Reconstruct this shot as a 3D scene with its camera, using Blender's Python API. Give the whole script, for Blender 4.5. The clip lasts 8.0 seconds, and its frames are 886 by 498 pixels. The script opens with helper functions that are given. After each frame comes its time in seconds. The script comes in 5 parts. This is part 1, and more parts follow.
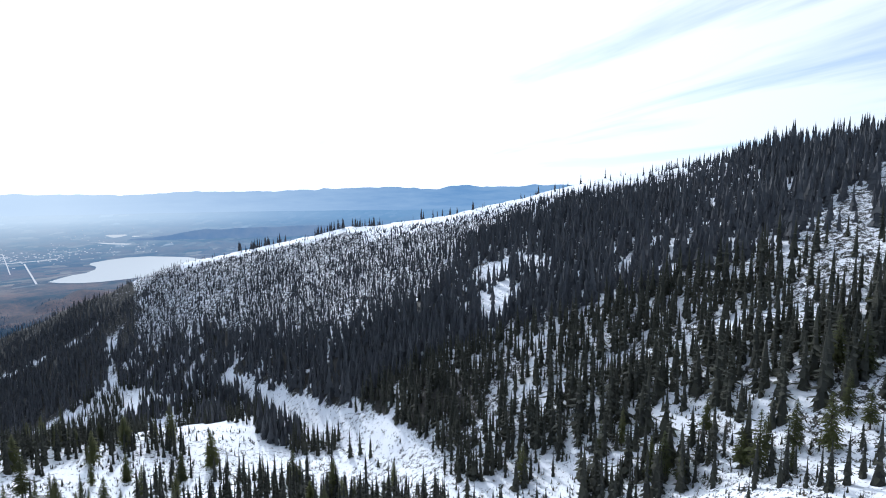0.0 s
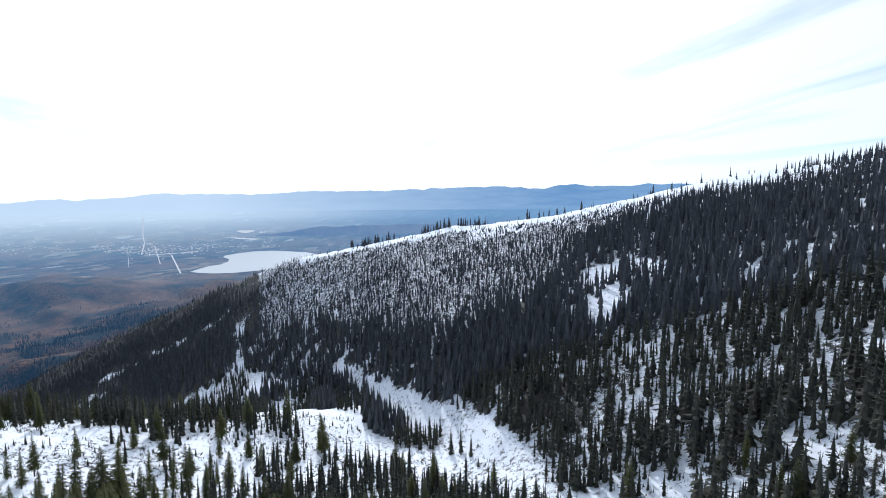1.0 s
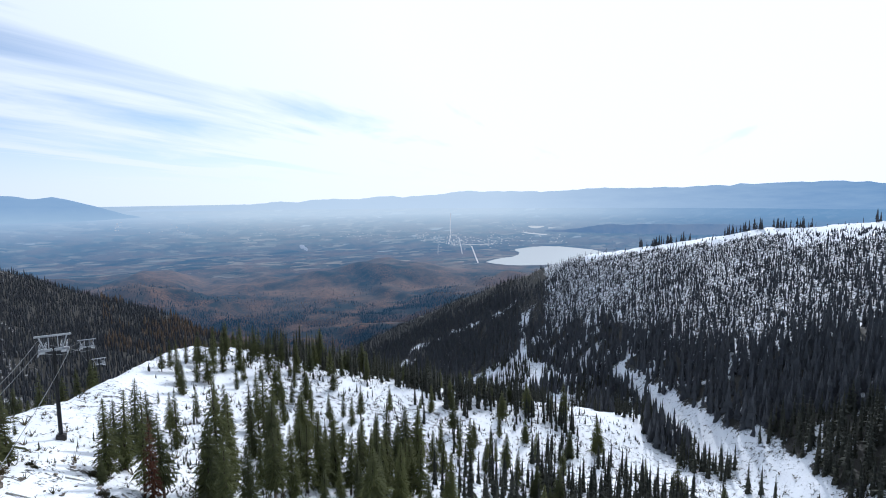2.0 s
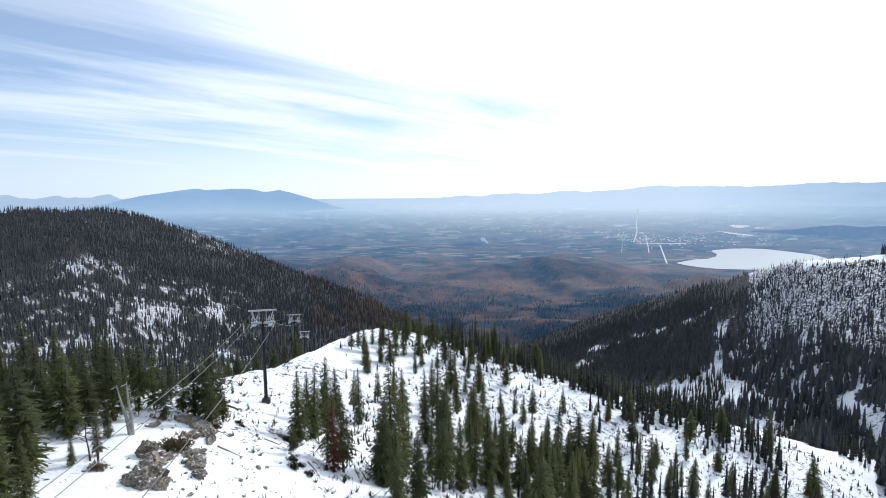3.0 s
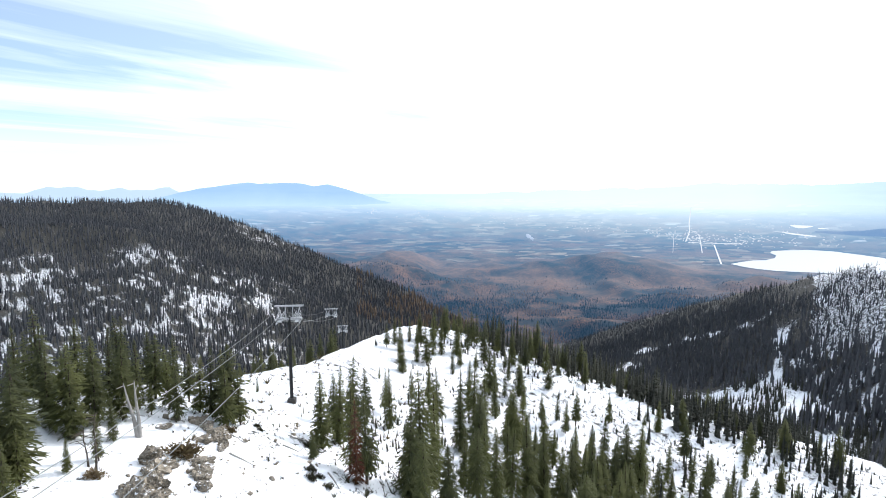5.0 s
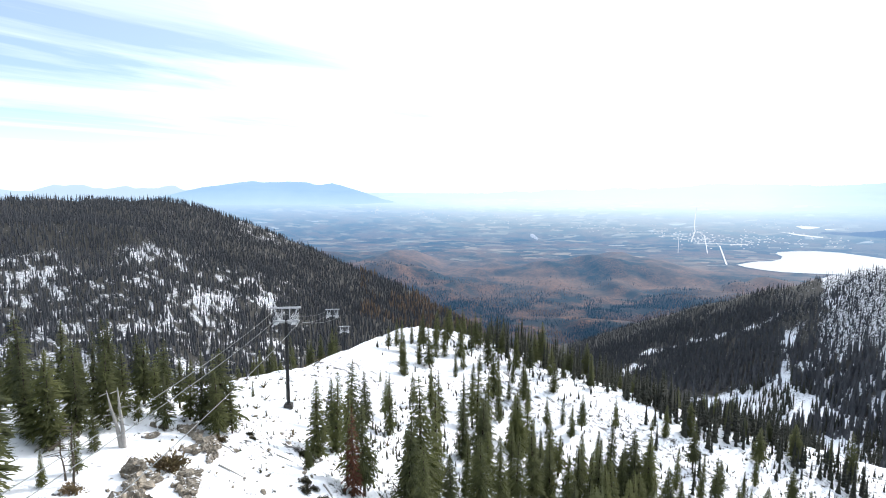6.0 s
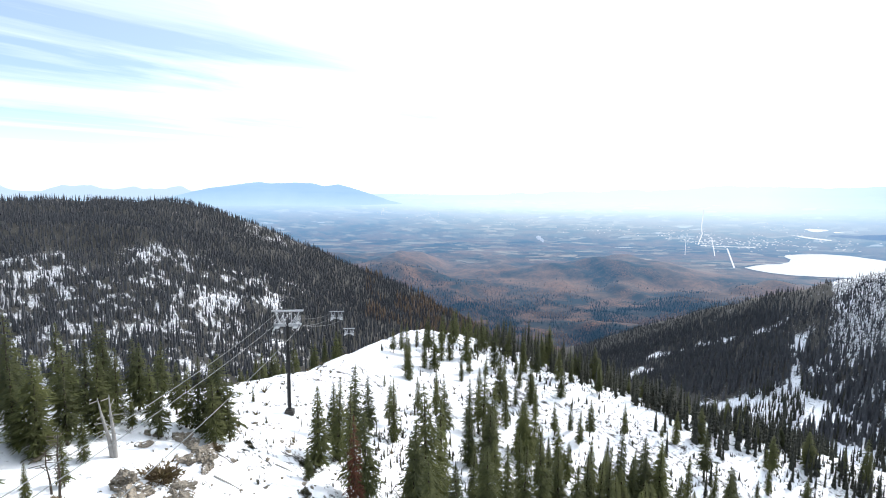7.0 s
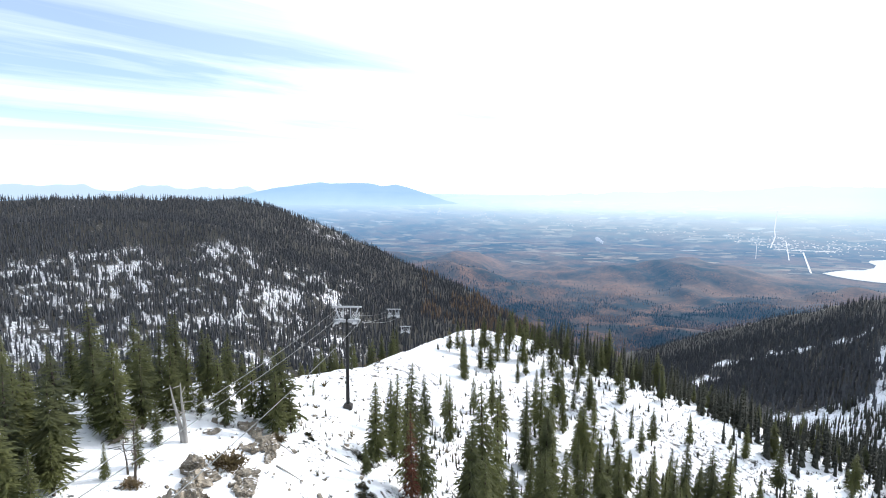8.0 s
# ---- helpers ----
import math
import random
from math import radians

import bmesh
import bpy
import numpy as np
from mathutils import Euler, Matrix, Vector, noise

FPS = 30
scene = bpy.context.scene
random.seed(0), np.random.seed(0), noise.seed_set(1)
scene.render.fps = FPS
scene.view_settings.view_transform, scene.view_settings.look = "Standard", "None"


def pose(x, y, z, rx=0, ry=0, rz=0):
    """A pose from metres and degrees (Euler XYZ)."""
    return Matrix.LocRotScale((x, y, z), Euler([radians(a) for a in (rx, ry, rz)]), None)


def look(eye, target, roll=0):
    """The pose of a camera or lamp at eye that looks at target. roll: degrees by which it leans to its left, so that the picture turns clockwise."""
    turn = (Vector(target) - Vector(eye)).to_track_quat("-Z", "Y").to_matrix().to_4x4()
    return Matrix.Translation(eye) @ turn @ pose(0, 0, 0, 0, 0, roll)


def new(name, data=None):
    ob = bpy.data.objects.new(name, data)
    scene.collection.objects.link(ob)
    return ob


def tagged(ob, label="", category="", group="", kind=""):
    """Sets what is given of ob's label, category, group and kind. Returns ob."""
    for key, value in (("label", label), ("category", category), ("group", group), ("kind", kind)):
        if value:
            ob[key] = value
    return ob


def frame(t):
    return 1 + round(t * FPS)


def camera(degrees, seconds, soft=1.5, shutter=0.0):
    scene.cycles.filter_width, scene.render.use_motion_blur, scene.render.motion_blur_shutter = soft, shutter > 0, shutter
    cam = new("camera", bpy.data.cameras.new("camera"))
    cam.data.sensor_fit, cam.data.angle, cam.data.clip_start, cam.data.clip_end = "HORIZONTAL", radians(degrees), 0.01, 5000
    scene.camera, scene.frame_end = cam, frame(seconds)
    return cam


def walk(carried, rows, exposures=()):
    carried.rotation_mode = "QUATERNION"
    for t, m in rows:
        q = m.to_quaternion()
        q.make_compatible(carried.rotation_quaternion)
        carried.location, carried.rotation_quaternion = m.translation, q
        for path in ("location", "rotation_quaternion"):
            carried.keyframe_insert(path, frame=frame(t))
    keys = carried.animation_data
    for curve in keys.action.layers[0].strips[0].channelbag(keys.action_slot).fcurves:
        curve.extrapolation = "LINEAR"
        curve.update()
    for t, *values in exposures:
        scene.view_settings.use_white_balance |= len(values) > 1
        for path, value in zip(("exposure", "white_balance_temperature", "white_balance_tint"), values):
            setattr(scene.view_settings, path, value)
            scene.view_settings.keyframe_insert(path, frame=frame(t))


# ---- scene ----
cam = camera(79.1, 8.0, soft=1.0)
PATH = [
    (0, pose(-3.81, -7.97, 41.89, 84.06, 0.33, -63.13)),
    (0.5, pose(-3.20, -7.74, 41.82, 84.05, 0.27, -62.53)),
    (0.7, pose(-3.11, -7.63, 41.83, 84.05, 0.28, -60.80)),
    (0.8, pose(-3.06, -7.57, 41.83, 84.06, 0.29, -58.40)),
    (1, pose(-2.96, -7.46, 41.84, 84.07, 0.30, -51.91)),
    (1.2, pose(-2.58, -7.18, 41.81, 84.05, 0.35, -42.20)),
    (1.3, pose(-2.39, -7.04, 41.79, 84.04, 0.37, -37.00)),
    (1.5, pose(-2.01, -6.76, 41.75, 84.02, 0.42, -29.43)),
    (1.7, pose(-1.74, -6.64, 41.76, 84.00, 0.45, -26.10)),
    (1.8, pose(-1.61, -6.58, 41.76, 83.99, 0.47, -24.75)),
    (2, pose(-1.34, -6.45, 41.76, 83.96, 0.50, -21.86)),
    (2.2, pose(-1.12, -6.09, 41.77, 83.89, 0.49, -17.34)),
    (3.3, pose(0.01, -1.87, 41.32, 83.46, 0.19, -0.44)),
    (3.5, pose(0.16, -1.30, 41.22, 83.38, 0.11, 0.08)),
    (4, pose(0.51, 0.12, 40.93, 83.24, 0.05, 1.13)),
    (4.5, pose(0.80, 1.60, 40.80, 83.13, -0.05, 1.75)),
    (6, pose(0.98, 6.02, 40.51, 82.98, -0.38, 2.55)),
    (6.5, pose(0.89, 7.31, 40.40, 82.97, -0.48, 2.86)),
    (7, pose(0.78, 8.29, 40.30, 83.13, -0.55, 3.18)),
    (7.5, pose(0.64, 8.70, 40.21, 83.14, -0.64, 3.57)),
    (7.7, pose(0.54, 8.73, 40.14, 83.12, -0.60, 4.07)),
    (7.8, pose(0.50, 8.75, 40.10, 83.11, -0.57, 5.50)),
    (8, pose(0.40, 8.79, 40.02, 83.09, -0.53, 9.18)),
]
EXPOSURES = [(0, -0.28, 5600, 10), (1.2, -0.36, 5600, 10), (2.2, -0.48, 5650, 10), (3.5, -0.06, 5900, 10), (6, 0.33, 6080, 10), (8, 0.33, 6080, 10)]
walk(cam, PATH, EXPOSURES)

# ---------------------------------------------------------------- sky and sun
SUN_BEARING, SUN_HEIGHT = -42.0, 27.0
world = bpy.data.worlds.new("sky")
scene.world = world
world.use_nodes = True
wt = world.node_tree
wt.nodes.clear()


def wnode(kind, **values):
    n = wt.nodes.new(kind)
    for key, value in values.items():
        n.inputs[key].default_value = value
    return n


w_out, w_back = wnode("ShaderNodeOutputWorld"), wnode("ShaderNodeBackground", Strength=0.15)
w_sky = wnode("ShaderNodeTexSky")
w_sky.sky_type, w_sky.sun_disc = "NISHITA", False
w_sky.sun_elevation, w_sky.sun_rotation = radians(SUN_HEIGHT), radians(-SUN_BEARING)
w_sky.altitude, w_sky.air_density, w_sky.dust_density, w_sky.ozone_density = 1900, 1.0, 0.3, 3.0
# High streaky cloud: noise on a flat layer, stretched along the wind.
w_co = wnode("ShaderNodeTexCoord")
w_split = wnode("ShaderNodeSeparateXYZ")
w_up = wnode("ShaderNodeMath"); w_up.operation = "ADD"; w_up.inputs[1].default_value = 0.06
w_u = wnode("ShaderNodeMath"); w_u.operation = "DIVIDE"
w_v = wnode("ShaderNodeMath"); w_v.operation = "DIVIDE"
w_join = wnode("ShaderNodeCombineXYZ")
WIND = wnode("ShaderNodeMapping", Rotation=(0, 0, radians(-50)))
w_map = wnode("ShaderNodeMapping", Scale=(0.22, 0.80, 1.0), Location=(3.1, 0.4, 0))
w_noise = wnode("ShaderNodeTexNoise", Scale=1.0, Detail=7.0, Roughness=0.55, Distortion=0.6)
w_fine_map = wnode("ShaderNodeMapping", Scale=(0.40, 2.9, 1.0), Location=(1.7, 2.4, 0))
w_fine = wnode("ShaderNodeTexNoise", Scale=1.0, Detail=6.0, Roughness=0.6, Distortion=0.35)
w_both = wt.nodes.new("ShaderNodeMix")
w_both.inputs[0].default_value = 0.16
w_ramp = wt.nodes.new("ShaderNodeMapRange")
w_ramp.inputs["From Min"].default_value, w_ramp.inputs["From Max"].default_value = 0.44, 0.62
w_ramp.inputs["To Min"].default_value = 0.30
w_mix = wt.nodes.new("ShaderNodeMix"); w_mix.data_type = "RGBA"
# Thin cloud scatters forwards: it is brightest round the sun.
w_sunward = wt.nodes.new("ShaderNodeVectorMath"); w_sunward.operation = "DOT_PRODUCT"
w_sunward.inputs[1].default_value = (0.596, 0.662, 0.454)
w_phase = wt.nodes.new("ShaderNodeMapRange")
w_phase.inputs["From Min"].default_value, w_phase.inputs["From Max"].default_value = 0.2, 0.9
w_cloud = wt.nodes.new("ShaderNodeMix"); w_cloud.data_type = "RGBA"
w_cloud.inputs["A"].default_value, w_cloud.inputs["B"].default_value = (6.2, 6.8, 7.3, 1), (10, 10, 10, 1)
L = wt.links.new
L(w_co.outputs["Generated"], w_split.inputs[0])
L(w_co.outputs["Generated"], w_sunward.inputs[0]); L(w_sunward.outputs["Value"], w_phase.inputs[0])
L(w_phase.outputs[0], w_cloud.inputs["Factor"]); L(w_cloud.outputs["Result"], w_mix.inputs["B"])
L(w_split.outputs["Z"], w_up.inputs[0])
L(w_split.outputs["X"], w_u.inputs[0]); L(w_up.outputs[0], w_u.inputs[1])
L(w_split.outputs["Y"], w_v.inputs[0]); L(w_up.outputs[0], w_v.inputs[1])
L(w_u.outputs[0], w_join.inputs["X"]); L(w_v.outputs[0], w_join.inputs["Y"])
L(w_join.outputs[0], WIND.inputs[0])
L(WIND.outputs[0], w_map.inputs[0]); L(w_map.outputs[0], w_noise.inputs["Vector"])
L(WIND.outputs[0], w_fine_map.inputs[0]); L(w_fine_map.outputs[0], w_fine.inputs["Vector"])
L(w_noise.outputs[0], w_both.inputs[2]); L(w_fine.outputs[0], w_both.inputs[3])
w_cover = wt.nodes.new("ShaderNodeMath"); w_cover.operation = "MULTIPLY_ADD"; w_cover.inputs[1].default_value = 0.24
w_veil = wt.nodes.new("ShaderNodeMapRange")
w_veil.inputs["From Min"].default_value, w_veil.inputs["From Max"].default_value = 0.45, 0.95
w_low = wt.nodes.new("ShaderNodeMapRange")
w_low.inputs["From Min"].default_value, w_low.inputs["From Max"].default_value = 0.16, 0.0
w_most = wt.nodes.new("ShaderNodeMath"); w_most.operation = "MAXIMUM"
L(w_sunward.outputs["Value"], w_veil.inputs[0]); L(w_split.outputs["Z"], w_low.inputs[0])
L(w_veil.outputs[0], w_cover.inputs[0]); L(w_both.outputs[0], w_cover.inputs[2]); L(w_cover.outputs[0], w_ramp.inputs[0])
L(w_ramp.outputs[0], w_most.inputs[0]); L(w_low.outputs[0], w_most.inputs[1]); L(w_most.outputs[0], w_mix.inputs["Factor"]); L(w_sky.outputs[0], w_mix.inputs["A"])
L(w_mix.outputs["Result"], w_back.inputs["Color"]); L(w_back.outputs[0], w_out.inputs["Surface"])

sun = new("sun", bpy.data.lights.new("sun", "SUN"))
sun.data.energy, sun.data.angle, sun.data.color = 3.5, radians(0.6), (1.0, 0.955, 0.89)
sun_way = Vector((-math.sin(radians(SUN_BEARING)) * math.cos(radians(SUN_HEIGHT)), math.cos(radians(SUN_BEARING)) * math.cos(radians(SUN_HEIGHT)), math.sin(radians(SUN_HEIGHT))))
sun.matrix_world = look(sun_way * 300, (0, 0, 0))

# ---------------------------------------------------------------- materials
class Nodes:
    """A material's node tree with short names for the nodes used here."""

    def __init__(self, name):
        self.mat = bpy.data.materials.new(name)
        self.mat.use_nodes = True
        self.t = self.mat.node_tree
        self.t.nodes.clear()
        self.out = self.t.nodes.new("ShaderNodeOutputMaterial")

    def node(self, kind, **values):
        n = self.t.nodes.new(kind)
        for key, value in values.items():
            n.inputs[key].default_value = value
        return n

    def link(self, a, b):
        self.t.links.new(a, b)

    def spot(self):
        return self.node("ShaderNodeNewGeometry").outputs["Position"]

    def noise(self, scale, detail=4.0, rough=0.55, vector=None, distortion=0.0):
        n = self.node("ShaderNodeTexNoise", Scale=scale, Detail=detail, Roughness=rough, Distortion=distortion)
        self.link(vector if vector is not None else self.spot(), n.inputs["Vector"])
        return n.outputs[0]

    def span(self, value, a, b, lo=0.0, hi=1.0):
        n = self.t.nodes.new("ShaderNodeMapRange")
        n.inputs["From Min"].default_value, n.inputs["From Max"].default_value = a, b
        n.inputs["To Min"].default_value, n.inputs["To Max"].default_value = lo, hi
        self.link(value, n.inputs["Value"])
        return n.outputs[0]

    def calc(self, op, a, b):
        n = self.t.nodes.new("ShaderNodeMath")
        n.operation = op
        for k, v in enumerate((a, b)):
            if isinstance(v, (int, float)):
                n.inputs[k].default_value = v
            else:
                self.link(v, n.inputs[k])
        return n.outputs[0]

    def mix(self, factor, a, b):
        n = self.t.nodes.new("ShaderNodeMix")
        n.data_type = "RGBA"
        for key, v in (("Factor", factor), ("A", a), ("B", b)):
            if isinstance(v, (int, float)):
                n.inputs[key].default_value = v
            elif isinstance(v, tuple):
                n.inputs[key].default_value = (*v, 1.0)
            else:
                self.link(v, n.inputs[key])
        return n.outputs["Result"]

    def bump(self, value, strength, distance):
        n = self.node("ShaderNodeBump", Strength=strength, Distance=distance)
        self.link(value, n.inputs["Height"])
        return n.outputs[0]

    def surface(self, color, rough=0.8, normal=None, metal=0.0, spec=0.3):
        b = self.node("ShaderNodeBsdfPrincipled", Roughness=rough, Metallic=metal)
        b.inputs["Specular IOR Level"].default_value = spec
        if isinstance(color, tuple):
            b.inputs["Base Color"].default_value = (*color, 1.0)
        else:
            self.link(color, b.inputs["Base Color"])
        if normal is not None:
            self.link(normal, b.inputs["Normal"])
        return b.outputs[0]

    def distance(self):
        """How far a place lies from the middle of the mountain, on the map."""
        flat = self.node("ShaderNodeVectorMath")
        flat.operation = "MULTIPLY"
        flat.inputs[1].default_value = (1, 1, 0)
        self.link(self.spot(), flat.inputs[0])
        far = self.node("ShaderNodeVectorMath")
        far.operation = "LENGTH"
        self.link(flat.outputs[0], far.inputs[0])
        return flat.outputs[0], far.outputs["Value"]

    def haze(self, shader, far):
        """Valley haze painted onto the surface as blue glow, thicker with distance."""
        painted_glow = self.node("ShaderNodeEmission", Strength=1.0)
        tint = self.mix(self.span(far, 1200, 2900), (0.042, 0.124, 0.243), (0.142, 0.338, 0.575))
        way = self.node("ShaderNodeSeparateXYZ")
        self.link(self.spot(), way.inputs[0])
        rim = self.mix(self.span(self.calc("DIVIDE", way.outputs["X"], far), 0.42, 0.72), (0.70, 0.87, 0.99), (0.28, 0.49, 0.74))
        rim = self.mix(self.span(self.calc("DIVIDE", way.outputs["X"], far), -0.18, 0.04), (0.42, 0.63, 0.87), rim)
        # Sunward glare, painted into the haze towards the horizon.
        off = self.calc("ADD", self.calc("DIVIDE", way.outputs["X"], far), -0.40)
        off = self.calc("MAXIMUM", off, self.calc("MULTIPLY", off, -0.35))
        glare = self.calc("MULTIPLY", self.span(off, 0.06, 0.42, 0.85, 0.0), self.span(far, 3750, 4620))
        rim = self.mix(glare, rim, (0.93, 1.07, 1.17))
        self.link(self.mix(self.span(far, 3300, 4500), tint, rim), painted_glow.inputs["Color"])
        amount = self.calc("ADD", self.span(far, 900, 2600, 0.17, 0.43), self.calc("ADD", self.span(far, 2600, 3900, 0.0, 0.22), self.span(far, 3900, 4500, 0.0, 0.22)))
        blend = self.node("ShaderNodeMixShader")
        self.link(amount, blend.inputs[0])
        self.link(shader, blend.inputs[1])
        self.link(painted_glow.outputs[0], blend.inputs[2])
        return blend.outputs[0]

    def done(self, shader):
        self.link(shader, self.out.inputs["Surface"])
        return self.mat


def snow_ground():
    m = Nodes("snow with brush and stones")
    grain, drift, broad = m.noise(2.2, 4), m.noise(0.28, 5), m.noise(0.05, 4)
    cover = m.node("ShaderNodeAttribute")
    cover.attribute_name = "brush"
    speck = m.noise(0.62, 6, 0.68)
    fine = m.noise(2.6, 4, 0.6)
    both = m.calc("ADD", m.calc("MULTIPLY", speck, 0.62), m.calc("MULTIPLY", fine, 0.38))
    lim = m.span(cover.outputs["Fac"], 0.0, 1.0, 0.70, 0.28)
    bare = m.span(m.calc("SUBTRACT", both, lim), 0.0, 0.045)
    snow = m.mix(drift, (0.80, 0.82, 0.86), (0.90, 0.90, 0.91))
    soil = m.mix(grain, (0.020, 0.019, 0.017), (0.075, 0.07, 0.06))
    color = m.mix(bare, snow, soil)
    relief = m.calc("ADD", m.calc("MULTIPLY", drift, 1.0), m.calc("MULTIPLY", grain, 0.25))
    relief = m.calc("ADD", relief, m.calc("MULTIPLY", bare, 0.5))
    return m.done(m.surface(color, 0.75, m.bump(relief, 0.55, 0.5), spec=0.2))


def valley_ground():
    """Autumn woods and fields, with the miles of haze before them painted in."""
    m = Nodes("valley of woods and fields with painted haze")
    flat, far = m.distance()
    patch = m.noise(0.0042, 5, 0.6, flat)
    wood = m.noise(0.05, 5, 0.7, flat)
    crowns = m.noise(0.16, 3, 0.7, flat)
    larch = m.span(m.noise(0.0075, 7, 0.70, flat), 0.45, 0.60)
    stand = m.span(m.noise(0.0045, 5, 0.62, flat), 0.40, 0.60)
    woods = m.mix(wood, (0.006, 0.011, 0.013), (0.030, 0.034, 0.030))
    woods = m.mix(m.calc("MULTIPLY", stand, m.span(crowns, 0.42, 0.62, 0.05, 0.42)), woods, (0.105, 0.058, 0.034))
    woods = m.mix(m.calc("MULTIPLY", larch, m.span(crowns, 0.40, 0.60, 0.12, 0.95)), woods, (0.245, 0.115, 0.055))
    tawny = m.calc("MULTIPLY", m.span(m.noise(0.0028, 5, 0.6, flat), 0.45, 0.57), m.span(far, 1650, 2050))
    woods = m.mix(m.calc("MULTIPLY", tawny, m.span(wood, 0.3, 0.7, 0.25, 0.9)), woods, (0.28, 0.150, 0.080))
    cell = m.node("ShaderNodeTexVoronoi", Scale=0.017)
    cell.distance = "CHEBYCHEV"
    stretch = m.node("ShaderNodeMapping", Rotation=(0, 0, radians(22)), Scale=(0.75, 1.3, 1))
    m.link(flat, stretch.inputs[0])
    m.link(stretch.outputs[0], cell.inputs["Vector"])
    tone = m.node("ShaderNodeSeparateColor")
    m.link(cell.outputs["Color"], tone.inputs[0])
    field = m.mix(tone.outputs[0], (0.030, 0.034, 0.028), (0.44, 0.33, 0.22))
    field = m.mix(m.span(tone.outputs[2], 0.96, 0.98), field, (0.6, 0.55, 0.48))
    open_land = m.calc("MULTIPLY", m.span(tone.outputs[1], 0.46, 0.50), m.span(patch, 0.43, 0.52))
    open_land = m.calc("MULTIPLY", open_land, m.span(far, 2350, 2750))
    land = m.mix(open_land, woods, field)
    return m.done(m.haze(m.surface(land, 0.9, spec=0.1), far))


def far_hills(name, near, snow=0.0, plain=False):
    """Mountains tens of miles off: rock mostly covered by haze painted as glow."""
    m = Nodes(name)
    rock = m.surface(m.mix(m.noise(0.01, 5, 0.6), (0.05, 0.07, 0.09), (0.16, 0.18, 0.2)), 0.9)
    painted_glow = m.node("ShaderNodeEmission", Strength=1.0)
    painted_glow.inputs["Color"].default_value = (*near, 1)
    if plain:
        m.link(m.mix(m.span(m.noise(0.006, 4, 0.6), 0.4, 0.6), near, (0.27, 0.38, 0.55)), painted_glow.inputs["Color"])
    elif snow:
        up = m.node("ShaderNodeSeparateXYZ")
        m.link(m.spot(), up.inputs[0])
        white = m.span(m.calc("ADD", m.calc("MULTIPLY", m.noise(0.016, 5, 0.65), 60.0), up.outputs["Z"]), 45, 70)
        m.link(m.mix(m.calc("MULTIPLY", white, snow), near, (0.93, 0.95, 1.0)), painted_glow.inputs["Color"])
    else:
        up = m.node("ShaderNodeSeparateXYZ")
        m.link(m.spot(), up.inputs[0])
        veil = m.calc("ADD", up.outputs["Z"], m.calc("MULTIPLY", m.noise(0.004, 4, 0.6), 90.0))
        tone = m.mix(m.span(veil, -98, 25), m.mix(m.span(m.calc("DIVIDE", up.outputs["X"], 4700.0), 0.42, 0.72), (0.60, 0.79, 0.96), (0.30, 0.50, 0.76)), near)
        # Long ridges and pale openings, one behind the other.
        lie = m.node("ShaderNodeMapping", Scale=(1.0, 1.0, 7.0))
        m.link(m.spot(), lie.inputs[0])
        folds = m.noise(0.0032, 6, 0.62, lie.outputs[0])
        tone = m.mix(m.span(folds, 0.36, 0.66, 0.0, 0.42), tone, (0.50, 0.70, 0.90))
        # Haze glare painted in, whitest round one bearing.
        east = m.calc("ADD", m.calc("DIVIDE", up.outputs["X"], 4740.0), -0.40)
        east = m.calc("MAXIMUM", east, m.calc("MULTIPLY", east, -0.32 if name == "far range in painted haze" else -1.0))
        m.link(m.mix(m.span(east, 0.06, 0.50, 0.88, 0.0), tone, (0.95, 1.09, 1.20)), painted_glow.inputs["Color"])
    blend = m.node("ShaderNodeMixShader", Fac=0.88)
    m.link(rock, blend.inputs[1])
    m.link(painted_glow.outputs[0], blend.inputs[2])
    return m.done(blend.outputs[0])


def needles(name, dark, light, glow=0.25):
    m = Nodes(name)
    rnd = m.node("ShaderNodeObjectInfo").outputs["Random"]
    isle = m.node("ShaderNodeNewGeometry").outputs["Random Per Island"]
    tone = m.calc("ADD", m.calc("MULTIPLY", m.noise(1.6, 3), 0.5), m.calc("ADD", m.calc("MULTIPLY", isle, 0.30), m.calc("MULTIPLY", rnd, 0.5)))
    color = m.mix(m.span(tone, 0.28, 1.05), dark, light)
    a = m.surface(color, 0.8, spec=0.08)
    b = m.node("ShaderNodeBsdfTranslucent")
    m.link(m.mix(0.5, color, (0.12, 0.13, 0.02)), b.inputs["Color"])
    s = m.node("ShaderNodeMixShader", Fac=glow)
    m.link(a, s.inputs[1])
    m.link(b.outputs[0], s.inputs[2])
    return m.done(s.outputs[0])


def bark(name, a, b):
    m = Nodes(name)
    n = m.noise(6.0, 5, 0.65)
    return m.done(m.surface(m.mix(n, a, b), 0.9, m.bump(n, 0.6, 0.03), spec=0.15))


def rock_stuff():
    m = Nodes("weathered layered rock")
    n, fine = m.noise(1.1, 6, 0.65), m.noise(7.0, 5, 0.6)
    color = m.mix(m.span(n, 0.35, 0.65), (0.10, 0.088, 0.070), (0.34, 0.30, 0.245))
    color = m.mix(m.span(fine, 0.5, 0.75), color, (0.34, 0.27, 0.18))
    up = m.node("ShaderNodeSeparateXYZ")
    m.link(m.node("ShaderNodeNewGeometry").outputs["Normal"], up.inputs[0])
    lying = m.calc("MULTIPLY", m.span(up.outputs["Z"], 0.80, 0.94), m.span(m.noise(1.7, 4), 0.54, 0.60))
    color = m.mix(lying, color, (0.86, 0.87, 0.9))
    return m.done(m.surface(color, 0.9, m.bump(m.calc("ADD", n, m.calc("MULTIPLY", fine, 0.4)), 0.8, 0.25), spec=0.2))


